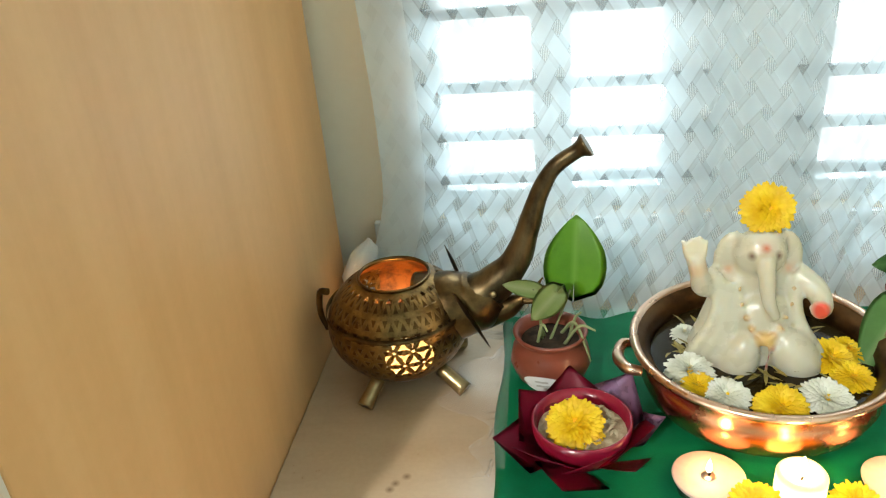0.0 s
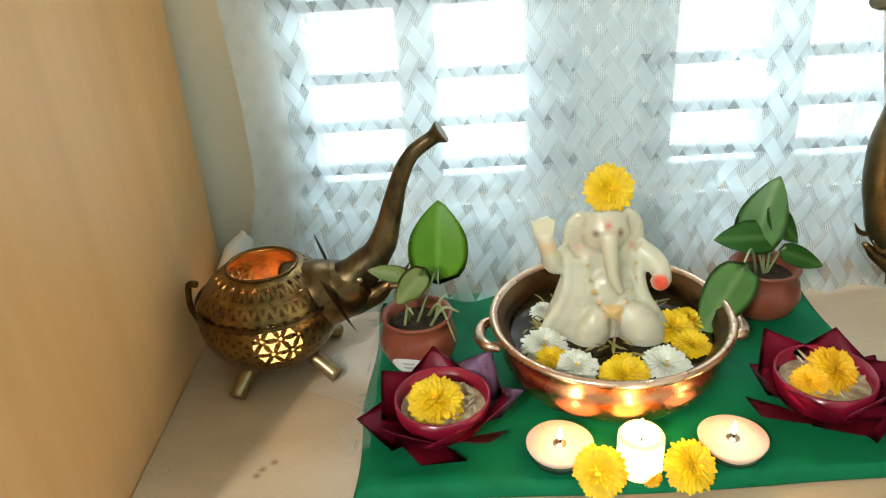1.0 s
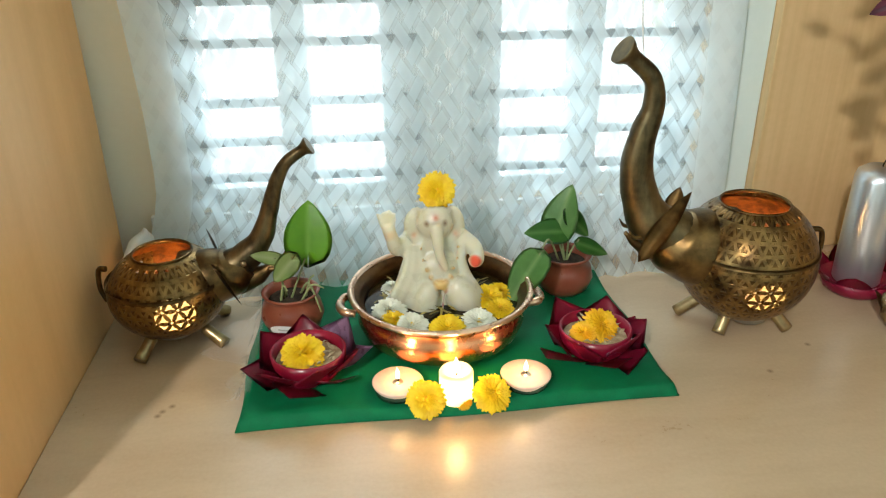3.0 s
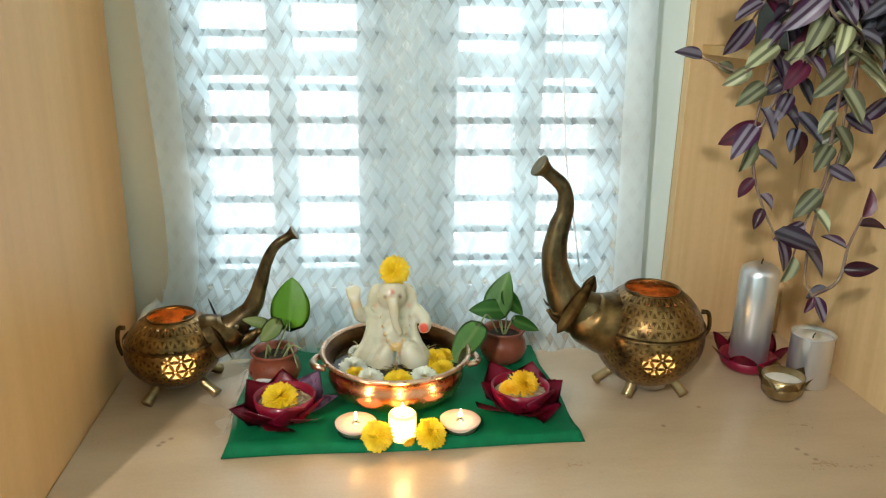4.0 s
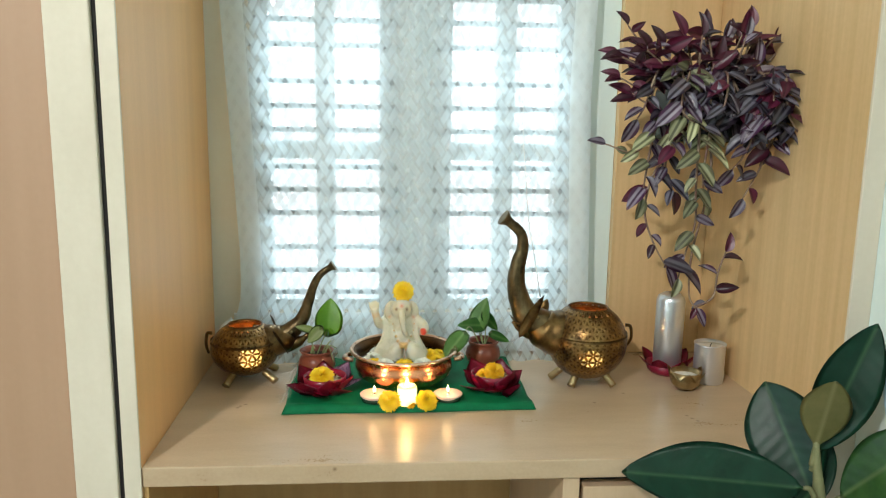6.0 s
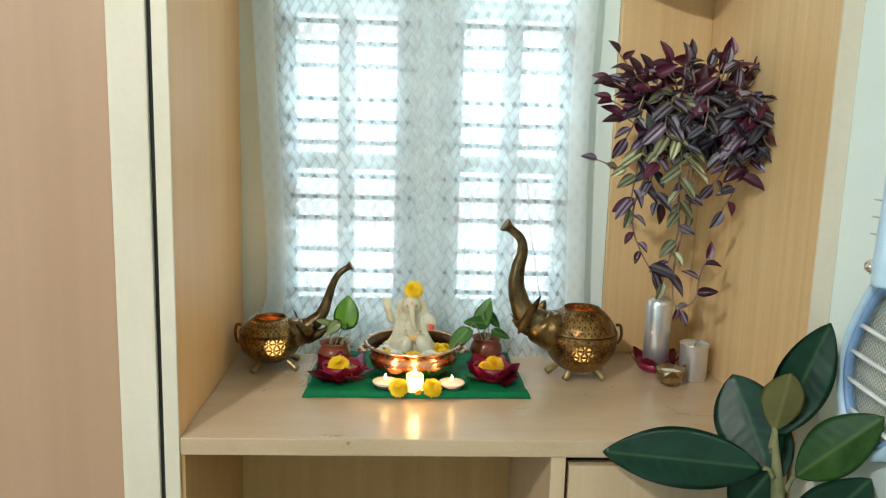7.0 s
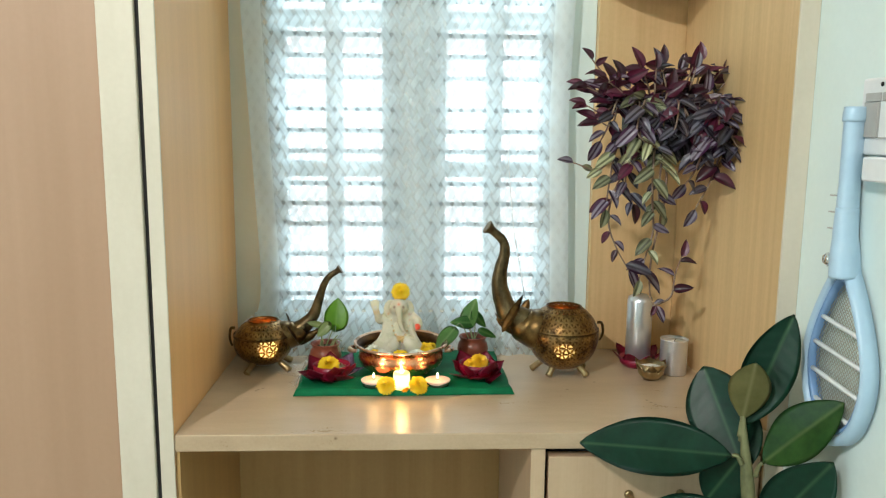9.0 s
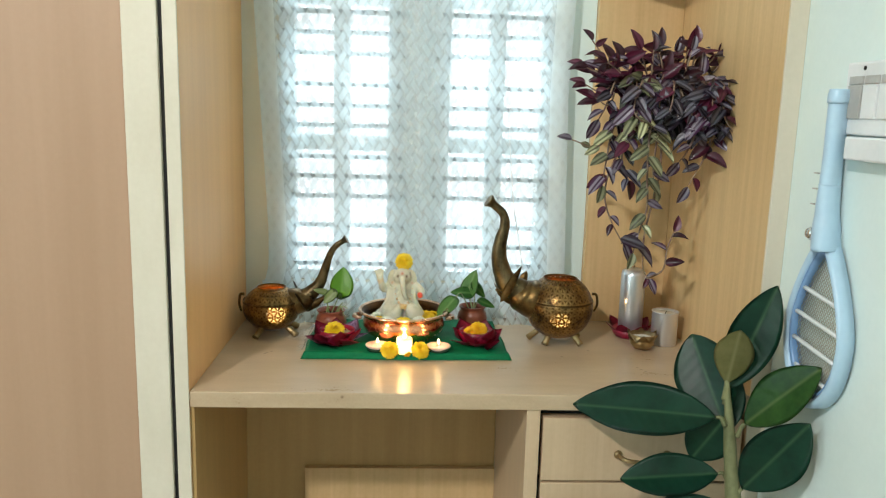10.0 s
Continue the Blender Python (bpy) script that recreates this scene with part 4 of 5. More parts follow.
def lotus(place, scale, turn, label, petals, cup, rings, sheen=None):
    t = thing("lotus_cup", place, label, "candle holder", "lotus cups", turn)
    rng = random.Random(int(turn * 7))
    for count, base, tip, w, off in rings:
        for i in range(count):
            a = 2 * math.pi * (i + off + rng.uniform(-0.12, 0.12)) / count
            d, up = Vector((math.cos(a), math.sin(a), 0)), Vector((0, 0, 1))
            k = rng.uniform(0.9, 1.1)
            b, e = d * base[0] + up * base[1], d * tip[0] * k + up * tip[1] * rng.uniform(0.85, 1.2)
            bb = leaf_mesh((e - b).length, w * rng.uniform(0.9, 1.1), 8, 4, rng.uniform(0.10, 0.38), -0.12, 0.82, 0.0011, 0.0, 0.0, 0.5)
            twist = d.cross(up) * rng.uniform(-0.35, 0.35)
            part("petal", bb, SHEEN_FOIL if sheen == (count, i) else petals, t, at=aim(b, e, -d + up * 0.4 + twist))
    part("cup", lathe([(0.0, 0.003), (0.018, 0.004), (0.026, 0.012), (0.0300, 0.024), (0.0305, 0.036), (0.0290, 0.0365), (0.0280, 0.026), (0.024, 0.016), (0.0, 0.012)], 40), cup, t)
    part("filling", lathe([(0.0275, 0.024), (0.02, 0.0262), (0.01, 0.0250), (0.0, 0.0265)], 24, None, None, 0.03), SOIL_PALE, t, "dry petals and grains")
    t.scale = (scale, scale, scale * 0.76)
    return t


SOIL_PALE = mottled("dry_petals", (0.28, 0.17, 0.08), (0.62, 0.50, 0.32), (160, 160, 160), (0.7, 0.9), bump=0.9)
RINGS = [(6, (0.016, 0.0015), (0.052, 0.019), 0.050, 0.0), (6, (0.020, 0.004), (0.047, 0.041), 0.046, 0.5)]
lotus((0.127, 0.447, MAT), 1.12, 12, "maroon lotus-shaped cup holding a yellow flower", MAROON, CRIMSON, RINGS, (6, 0))
lotus((0.396, 0.453, MAT), 1.12, 30, "maroon lotus-shaped cup holding golden flowers", MAROON, CRIMSON, RINGS)
flower((0.1225, 0.441, MAT + 0.030), 0.0205, YELLOW_PETAL, YEL + " in a maroon lotus cup", 31, (28, -5))
flower((0.401, 0.453, MAT + 0.031), 0.0185, ORANGE_PETAL, "golden chrysanthemum head in a maroon lotus cup", 32, (38, 20))
flower((0.383, 0.446, MAT + 0.028), 0.0140, ORANGE_PETAL, "small golden flower in a maroon lotus cup", 33, (25, -20))

# dried petals scattered in the cups and on the water
def litter(name, centre, radius, count, mat, label, seed, size=0.011):
    rng = random.Random(seed)
    bm = bmesh.new()
    for _ in range(count):
        a, r = rng.uniform(0, 6.283), radius * math.sqrt(rng.uniform(0.1, 1))
        one = leaf_mesh(size * rng.uniform(0.7, 1.3), 0.0028, 4, 2, 0.5, rng.uniform(-0.3, 0.3), 0.9, 0.0)
        bmesh.ops.transform(one, matrix=pose(centre[0] + r * math.cos(a), centre[1] + r * math.sin(a), centre[2] + rng.uniform(0.0, 0.0015), rng.uniform(-25, 25), rng.uniform(-30, 5), rng.uniform(0, 360)), verts=one.verts)
        me = bpy.data.meshes.new("sliver")
        one.to_mesh(me)
        one.free()
        bm.from_mesh(me)
        bpy.data.meshes.remove(me)
    solid(name, bm, mat, label, "petals", "stuff")


PALE_PETAL = mottled("pale_dry_petal", (0.42, 0.30, 0.15), (0.72, 0.62, 0.42), (90, 90, 90), (0.6, 0.8), bump=0.1)
OLIVE_PETAL = mottled("wet_petal", (0.16, 0.13, 0.03), (0.46, 0.36, 0.09), (90, 90, 90), (0.3, 0.5), bump=0.1)
litter("dried_petals", (0.131, 0.452, MAT + 0.0235), 0.022, 40, PALE_PETAL, "pale dried petals filling a maroon lotus cup", 51)
litter("dried_petals", (0.397, 0.453, MAT + 0.0235), 0.022, 40, PALE_PETAL, "pale dried petals filling a maroon lotus cup", 52)
litter("floating_petals", (BOWL[0], BOWL[1] - 0.004, MAT + 0.0425), 0.062, 110, OLIVE_PETAL, "loose wet petals floating in the copper bowl", 53, 0.012)

# worn marks on the desk top
DAB = (0.20, 0.12, 0.06)
dabbed(DESK_LAMINATE, [((-0.006, 0.419, DESK), 0.0032, DAB), ((-0.003, 0.425, DESK), 0.0022, DAB), ((0.004, 0.432, DESK), 0.0018, DAB), ((0.694, 0.350, DESK), 0.003, DAB), ((0.690, 0.361, DESK), 0.0022, DAB), ((0.699, 0.340, DESK), 0.0022, DAB), ((0.560, 0.420, DESK), 0.002, DAB), ((0.156, FRONT, 0.743), 0.003, DAB), ((0.62, 0.46, DESK), 0.0022, DAB)])

# dark green reflection in the clear cup sides, put into their colour
REFLECTION_CUP = mottled("reflection_cup", (0.03, 0.06, 0.04), (0.08, 0.12, 0.08), (30, 30, 30), (0.12, 0.25), 0.3, 0.03)
# candles on the cloth
for k, (x, y) in enumerate(((0.206, 0.416), (0.3215, 0.414))):
    t = thing("tea_light", (x, y, MAT), "round pale pink tea light burning on the green cloth", "candle", "tea lights on the cloth")
    t.scale = (0.92, 0.92, 0.95)
    part("cup", lathe([(0.0, 0.0), (0.0215, 0.0), (0.0240, 0.009), (0.0235, 0.0092), (0.0212, 0.002)], 36), REFLECTION_CUP, t)
    part("wax", lathe([(0.0225, 0.005), (0.0243, 0.0092), (0.0250, 0.0108), (0.0240, 0.0118), (0.010, 0.0104), (0.0, 0.0100)], 36, None, None, 0.012 if k else 0.004), PINK_WAX, t, "pale pink wax with a melted pool")
    part("wick_disc", lathe([(0.0, 0.0110), (0.0045, 0.0108), (0.0055, 0.0100), (0.0, 0.0094)], 20), TIN, t, "small tin wick holder")
    flame_on(t, (0, 0, 0.0104), 0.62)
    lamp("tea_flame_light", "POINT", (x, y, MAT + 0.036), 0.035, FLAME_LIGHT, 0.004)
GLOW_WAX = bpy.data.materials.new("lit_wax")
GLOW_WAX.use_nodes = True
g = GLOW_WAX.node_tree
b = g.nodes["Principled BSDF"]
b.inputs["Base Color"].default_value, b.inputs["Roughness"].default_value = (0.86, 0.78, 0.62, 1), 0.45
tr, mx = g.nodes.new("ShaderNodeBsdfTranslucent"), g.nodes.new("ShaderNodeMixShader")
tr.inputs["Color"].default_value = (0.95, 0.84, 0.62, 1)
mx.inputs[0].default_value = 0.6
g.links.new(b.outputs[0], mx.inputs[1]), g.links.new(tr.outputs[0], mx.inputs[2]), g.links.new(mx.outputs[0], g.nodes["Material Output"].inputs["Surface"])
CAN = (0.2565, 0.400)
t = thing("votive_candle", (*CAN, MAT), "short white votive candle burning, its wax lit through", "candle")
t.scale = (0.89, 0.89, 0.80)
part("wax", lathe([(0.0, 0.0), (0.0160, 0.0), (0.0168, 0.002), (0.0168, 0.034), (0.0150, 0.037), (0.0130, 0.0365), (0.0120, 0.030), (0.0, 0.029)], 36), GLOW_WAX, t)
flame_on(t, (0, 0, 0.030), 1.0)
lamp("votive_flame_light", "POINT", (CAN[0], CAN[1], MAT + 0.048), 0.17, FLAME_LIGHT, 0.004)
# second lamp hidden inside the wax, added to make its body glow
lamp("votive_wax_light", "POINT", (CAN[0], CAN[1], MAT + 0.017), 0.10, FLAME_LIGHT, 0.006)
flower((0.229, 0.389, MAT + 0.009), 0.0180, YELLOW_PETAL, YEL + " lying on the green cloth", 41, (38, -10))
flower((0.287, 0.390, MAT + 0.009), 0.0180, YELLOW_PETAL, YEL + " lying on the green cloth", 42, (35, 15))
flower((0.2620, 0.390, MAT + 0.002), 0.0075, ORANGE_PETAL, "small yellow flower lying before the candle", 43, (20, 0))


# small pots with leaves
def pot(place, label):
    t = thing("plant_pot", place, label, "plant pot", "small pots")
    part("body", lathe([(0.0, 0.0), (0.018, 0.0), (0.027, 0.008), (0.0315, 0.020), (0.029, 0.032), (0.0245, 0.038), (0.0275, 0.043), (0.0290, 0.0455), (0.0270, 0.0465), (0.0235, 0.042), (0.0225, 0.036)], 40), TERRACOTTA, t)
    part("soil", lathe([(0.0238, 0.0365), (0.012, 0.0385), (0.0, 0.037)], 24, None, None, 0.03), SOIL, t)
    return t


def leaf_material(name, dark, light, rib, width, rough=0.3):
    """Leaf blade with a paler midrib and side veins, by the leaf's own y."""
    m = mottled(name, dark, light, (25, 25, 25), (rough, rough + 0.15), bump=0.08)
    b = m.node_tree.nodes["Principled BSDF"]
    co = node(m, "TexCoord")
    s = node(m, "SeparateXYZ")
    wire(m, co, "Object", s, "Vector")
    a = node(m, "Math")
    a.operation = "ABSOLUTE"
    wire(m, s, "Y", a, 0)
    r = ramp(m, [(0.0, (1, 1, 1)), (width, (0, 0, 0))])
    wire(m, a, "Value", r, "Fac")
    mixc = node(m, "MixRGB")
    old = b.inputs["Base Color"].links[0].from_node
    wire(m, r, "Color", mixc, 0)
    wire(m, old, "Color", mixc, 1)
    mixc.inputs[2].default_value = (*rib, 1)
    wire(m, mixc, "Color", b, "Base Color")
    b.inputs["Transmission Weight"].default_value = 0.0
    return m


BRIGHT_LEAF = leaf_material("bright_leaf", (0.12, 0.32, 0.012), (0.20, 0.44, 0.025), (0.24, 0.48, 0.06), 0.0007)
DEEP_LEAF = leaf_material("deep_leaf", (0.03, 0.13, 0.02), (0.07, 0.24, 0.04), (0.14, 0.32, 0.08), 0.0006)
MID_LEAF = leaf_material("mid_green_leaf", (0.09, 0.24, 0.05), (0.17, 0.35, 0.09), (0.26, 0.42, 0.15), 0.0006)
PALE_LEAF = leaf_material("pale_leaf", (0.22, 0.32, 0.08), (0.34, 0.42, 0.14), (0.4, 0.46, 0.2), 0.0010)


def sprig(parent, line, base, tip, up, length, width, mat, heart=0.25):
    st = part("stem", sweep(line, [0.0012, 0.001, 0.0009], 10, 7), STEM, parent)
    part("leaf", leaf_mesh(length, width, 12, 8, 0.12, 0.10, 0.62, 0.0005, 0.0, heart), mat, parent, at=aim(base, tip, up))


PL = (0.107, 0.534)
p = pot((*PL, MAT), "small glazed brown pot with one bright green leaf")
stick = bmesh.new()
rows = []
for a in range(13):
    ang = math.radians(-102 + (a - 6) * 4.6)
    half = 0.0075 * math.sqrt(max(0.02, 1 - ((a - 6) / 6.3) ** 2))
    rows.append([stick.verts.new((math.cos(ang) * r, math.sin(ang) * r, z)) for r, z in ((0.0306, 0.016 - half), (0.0322, 0.016), (0.0318, 0.016 + half * 0.9))])
for q, w in zip(rows, rows[1:]):
    for k in range(2):
        stick.faces.new((q[k], w[k], w[k + 1], q[k + 1])).smooth = True
sticker = part("sticker", stick, WHITE_PLASTIC, p, "small white oval sticker")
bar = bmesh.new()
for a0, a1, z in ((-112, -94, 0.0185), (-110, -92, 0.0150)):
    line = [bar.verts.new((math.cos(math.radians(t)) * 0.03255, math.sin(math.radians(t)) * 0.03255, zz)) for t in (a0, (a0 + a1) / 2, a1) for zz in (z - 0.0008, z + 0.0008)]
    for k in (0, 2):
        bar.faces.new((line[k], line[k + 2], line[k + 3], line[k + 1]))
part("print", bar, GREY_PLASTIC, sticker, "two grey printed bars")
sprig(p, [(0.0, 0, 0.036), (0.008, 0.004, 0.056), (0.016, 0.012, 0.074)], (0.019, 0.016, 0.076), (0.022, 0.030, 0.126), (0.0, -1, 0.2), 0.054, 0.048, BRIGHT_LEAF)
sprig(p, [(-0.006, 0, 0.036), (-0.007, -0.003, 0.055), (-0.003, -0.004, 0.074)], (0.006, -0.006, 0.083), (-0.010, -0.012, 0.066), (0, -1, 0.4), 0.030, 0.022, PALE_LEAF)
sprig(p, [(-0.004, 0.004, 0.036), (-0.009, 0.003, 0.060), (-0.012, 0.0, 0.082)], (-0.008, 0.0, 0.080), (-0.034, -0.003, 0.088), (0, -0.8, 0.6), 0.028, 0.014, PALE_LEAF)
for dx, dy, ex, ey, ez in ((0.010, -0.008, 0.034, -0.012, 0.052), (0.014, 0.0, 0.024, 0.002, 0.060), (0.008, 0.008, 0.030, -0.020, 0.030), (-0.010, -0.006, -0.002, -0.010, 0.05)):
    part("stem", sweep([(dx, dy, 0.036), ((dx + ex) / 2, (dy + ey) / 2, 0.055), (ex, ey, ez)], [0.0014, 0.0012, 0.0008], 10, 7), STEM, p)
PR = (0.399, 0.583)
p = pot((*PR, MAT), "small glazed brown pot with dark green trailing leaves")
for line, base, tip, up, ln, wd in (
        ([(0, 0, 0.036), (-0.006, 0, 0.055), (-0.012, 0, 0.070)], (-0.014, -0.004, 0.066), (0.002, 0.004, 0.120), (-0.55, -0.8, 0.1), 0.060, 0.040),
        ([(0, 0, 0.036), (-0.004, -0.003, 0.056), (-0.010, -0.004, 0.074)], (0.0, -0.006, 0.074), (-0.050, -0.012, 0.079), (-0.2, -0.7, 0.7), 0.048, 0.030),
        ([(0.002, 0, 0.036), (0.004, 0.003, 0.065), (0.004, 0.004, 0.085)], (-0.002, 0.0, 0.094), (0.022, 0.0, 0.070), (0.5, -0.8, 0.3), 0.042, 0.024),
        ([(0.002, 0, 0.036), (0.010, 0.0, 0.055), (0.014, -0.002, 0.062)], (0.012, -0.002, 0.058), (0.046, -0.006, 0.046), (0.1, -0.7, 0.7), 0.038, 0.020),
        ([(-0.006, 0, 0.036), (-0.028, -0.036, 0.080), (-0.043, -0.060, 0.075)], (-0.042, -0.059, 0.076), (-0.078, -0.092, 0.044), (-0.5, -0.75, 0.3), 0.062, 0.036)):
    sprig(p, line, base, tip, up, ln, wd, DEEP_LEAF if ln < 0.06 else MID_LEAF, 0.1)

# silver candles and small cups by the back panel
t = thing("pillar_candle", (0.732, 0.563, DESK + 0.014), "tall silver pillar candle standing in a maroon lotus dish", "candle")
t.scale = (0.98, 0.98, 0.94)
part("wax", lathe([(0.0, 0.0), (0.0245, 0.0), (0.0255, 0.002), (0.0255, 0.128), (0.0235, 0.136), (0.016, 0.1415), (0.006, 0.143), (0.0, 0.142)], 40), SILVER_WAX, t)
part("wick", sweep([(0, 0, 0.141), (0.0005, 0, 0.146), (0.002, 0, 0.150)], [0.0009, 0.0008, 0.0006], 4, 6), WICK, t)
t = thing("lotus_dish", (0.732, 0.563, DESK), "maroon lotus-shaped dish under the silver candle", "candle holder")
part("dish", lathe([(0.0, 0.0), (0.026, 0.0), (0.034, 0.006), (0.038, 0.018), (0.0365, 0.0185), (0.032, 0.014), (0.0, 0.0135)], 36), MAROON, t)
for i in range(7):
    a = 2 * math.pi * (i + 0.55) / 7
    d, up = Vector((math.cos(a), math.sin(a), 0)), Vector((0, 0, 1))
    lead = 0.066 if i != 3 else 0.074
    part("petal", leaf_mesh(0.046, 0.036, 7, 4, 0.22, -0.12, 0.82, 0.0011), MAROON, t, at=aim(d * 0.022 + up * 0.001, d * lead * 0.85 + up * 0.034, -d + up * 0.4))
t = thing("container_candle", (0.789, 0.515, DESK), "short silver container candle with white wax", "candle")
t.scale = (0.92, 0.92, 0.87)
part("cup", lathe([(0.0, 0.0), (0.0275, 0.0), (0.0285, 0.002), (0.0285, 0.074), (0.0295, 0.078), (0.0300, 0.0795), (0.0285, 0.080), (0.0275, 0.070)], 44), SILVER_WAX, t)
part("wax", lathe([(0.0276, 0.069), (0.026, 0.0745), (0.015, 0.0725), (0.0, 0.0715)], 32, None, None, 0.01), WHITE_WAX, t)
part("wick", sweep([(0, 0, 0.071), (0.0005, 0, 0.076), (0.003, 0, 0.079)], [0.0009, 0.0008, 0.0006], 4, 6), WICK, t)
t = thing("tealight_holder", (0.7315, 0.474, DESK), "small brass lotus holder with a white tea light", "candle holder")
t.scale = (1.2, 1.2, 1.1)
part("cup", lathe([(0.0, 0.004), (0.014, 0.004), (0.020, 0.012), (0.0215, 0.030), (0.0203, 0.0302), (0.019, 0.014), (0.0, 0.010)], 36), BRASS_BRIGHT, t)
part("wax", lathe([(0.0198, 0.022), (0.010, 0.0255), (0.0, 0.0250)], 24), WHITE_WAX, t)
for i in range(6):
    a = 2 * math.pi * (i + 0.3) / 6
    d, up = Vector((math.cos(a), math.sin(a), 0)), Vector((0, 0, 1))
    part("petal", leaf_mesh(0.036, 0.022, 6, 4, 0.2, -0.14, 0.8, 0.0009), BRASS_BRIGHT, t, at=aim(d * 0.010 + up * 0.002, d * 0.034 + up * 0.034, -d + up * 0.6))

# ---- trailing purple plant on a wall ledge ----
def striped_leaf(name, edge, stripe, under, rib):
    """Leaf with two pale bands along a dark midrib, by the leaf's own y."""
    m = mottled(name, edge, edge, (60, 60, 60), (0.28, 0.42), bump=0.06)
    b = m.node_tree.nodes["Principled BSDF"]
    co = node(m, "TexCoord")
    s = node(m, "SeparateXYZ")
    wire(m, co, "Object", s, "Vector")
    a = node(m, "Math")
    a.operation = "ABSOLUTE"
    wire(m, s, "Y", a, 0)
    k = node(m, "Math")
    k.operation = "MULTIPLY"
    k.inputs[1].default_value = 100.0
    wire(m, a, "Value", k, 0)
    r = ramp(m, [(0.0, rib), (0.12, rib), (0.24, stripe), (0.52, stripe), (0.68, edge), (1.0, under)])
    wire(m, k, "Value", r, "Fac")
    info = node(m, "ObjectInfo")
    hsv = node(m, "HueSaturation")
    rr = node(m, "MapRange")
    rr.inputs["To Min"].default_value, rr.inputs["To Max"].default_value = 0.35, 1.25
    wire(m, info, "Random", rr, "Value")
    wire(m, rr, "Result", hsv, "Value")
    wire(m, r, "Color", hsv, "Color")
    wire(m, hsv, "Color", b, "Base Color")
    return m


PURPLE = striped_leaf("purple_striped_leaf", (0.046, 0.008, 0.042), (0.21, 0.175, 0.22), (0.045, 0.008, 0.038), (0.032, 0.008, 0.030))
WINE = striped_leaf("wine_leaf", (0.075, 0.006, 0.022), (0.095, 0.014, 0.036), (0.07, 0.005, 0.02), (0.05, 0.005, 0.018))
DUSK = striped_leaf("dark_violet_leaf", (0.014, 0.007, 0.020), (0.125, 0.115, 0.15), (0.014, 0.006, 0.016), (0.014, 0.008, 0.018))
OLIVE = striped_leaf("green_striped_leaf", (0.16, 0.17, 0.075), (0.42, 0.42, 0.25), (0.13, 0.10, 0.06), (0.12, 0.12, 0.06))
VINE_STEM = mottled("vine_stem", (0.16, 0.08, 0.07), (0.30, 0.22, 0.14), (60, 60, 60), (0.45, 0.6), bump=0.1)

ledge = thing("wall_ledge", (0, 0, 1.156), "small wooden ledge in the corner under the plant", "shelf")
part("board", box(0.668, 0.8345, 0.455, 0.6745, 0, 0.012, 0.001), CUBBY, ledge)
vine = thing("trailing_plant", (0.734, 0.500, 1.169), "purple striped wandering plant trailing over its pot", "plant")
part("pot", box(-0.060, 0.072, -0.055, 0.055, 0, 0.085, 0.008), DARK_GREEN_PLASTIC, vine, "dark green planter")
part("soil", box(-0.054, 0.066, -0.049, 0.049, 0.0855, 0.088, 0.001), SOIL, vine)
LEAVES = {}
for mat in (PURPLE, WINE, OLIVE, DUSK):
    LEAVES[mat.name] = [finish("leaf", leaf_mesh(l, w, 8, 4, f, d, 0.8, 0.0), mat) for l, w, f, d in ((0.045, 0.022, 0.6, 0.12), (0.040, 0.020, 0.8, 0.25), (0.049, 0.023, 0.45, 0.30), (0.033, 0.016, 0.9, 0.15))]
rng = random.Random(12)


def vine_leaf(at, way, up, mat, size=1.0):
    ob = new("leaf", rng.choice(LEAVES[mat.name]))
    ob.parent = vine
    m = aim(at, Vector(at) + Vector(way), up)
    ob.matrix_basis = m @ Matrix.Diagonal((size, size, size, 1))
    return ob


def strand(points, mats, step=0.021, size=1.0, start=0.0):
    line = bezier(points, 60)
    part("stem", sweep(points, [0.0022, 0.0018, 0.0012], 24, 6), VINE_STEM, vine)
    run, flip, nxt = 0.0, 1, start
    for a, b in zip(line, line[1:]):
        run += (b - a).length
        if run < nxt:
            continue
        nxt += step * rng.uniform(0.75, 1.25)
        flip = -flip
        along = (b - a).normalized()
        side = Vector((flip * rng.uniform(0.5, 1.0), rng.uniform(-0.75, 0.15), rng.uniform(-0.35, 0.35)))
        way = (along * 0.55 + side + Vector((0, 0, -0.12))).normalized()
        up = Vector((rng.uniform(-0.5, 0.5), rng.uniform(-1.0, -0.3), rng.uniform(0.1, 0.9)))
        vine_leaf(b, way, up, rng.choice(mats), size * rng.uniform(0.72, 1.12))
    way = (line[-1] - line[-3]).normalized()
    vine_leaf(line[-1], way, (0.2, -1, 0.5), mats[0], size * 0.9)


P, W, O, D = PURPLE, WINE, OLIVE, DUSK
# upright shoots over the pot
for k in range(26):
    x = -0.085 + 0.165 * (k % 13) / 12 + rng.uniform(-0.01, 0.01)
    y = rng.uniform(-0.06, 0.035)
    lean = x * 0.55 + rng.uniform(-0.03, 0.02)
    h = rng.uniform(0.035, 0.100)
    strand([(x * 0.8, y, 0.08), (x + lean * 0.4, y - 0.015, 0.08 + h * 0.6), (x + lean, y - 0.02, 0.08 + h)], (W, W, W, P) if k % 3 else (P, W), 0.019, 0.95, 0.012)
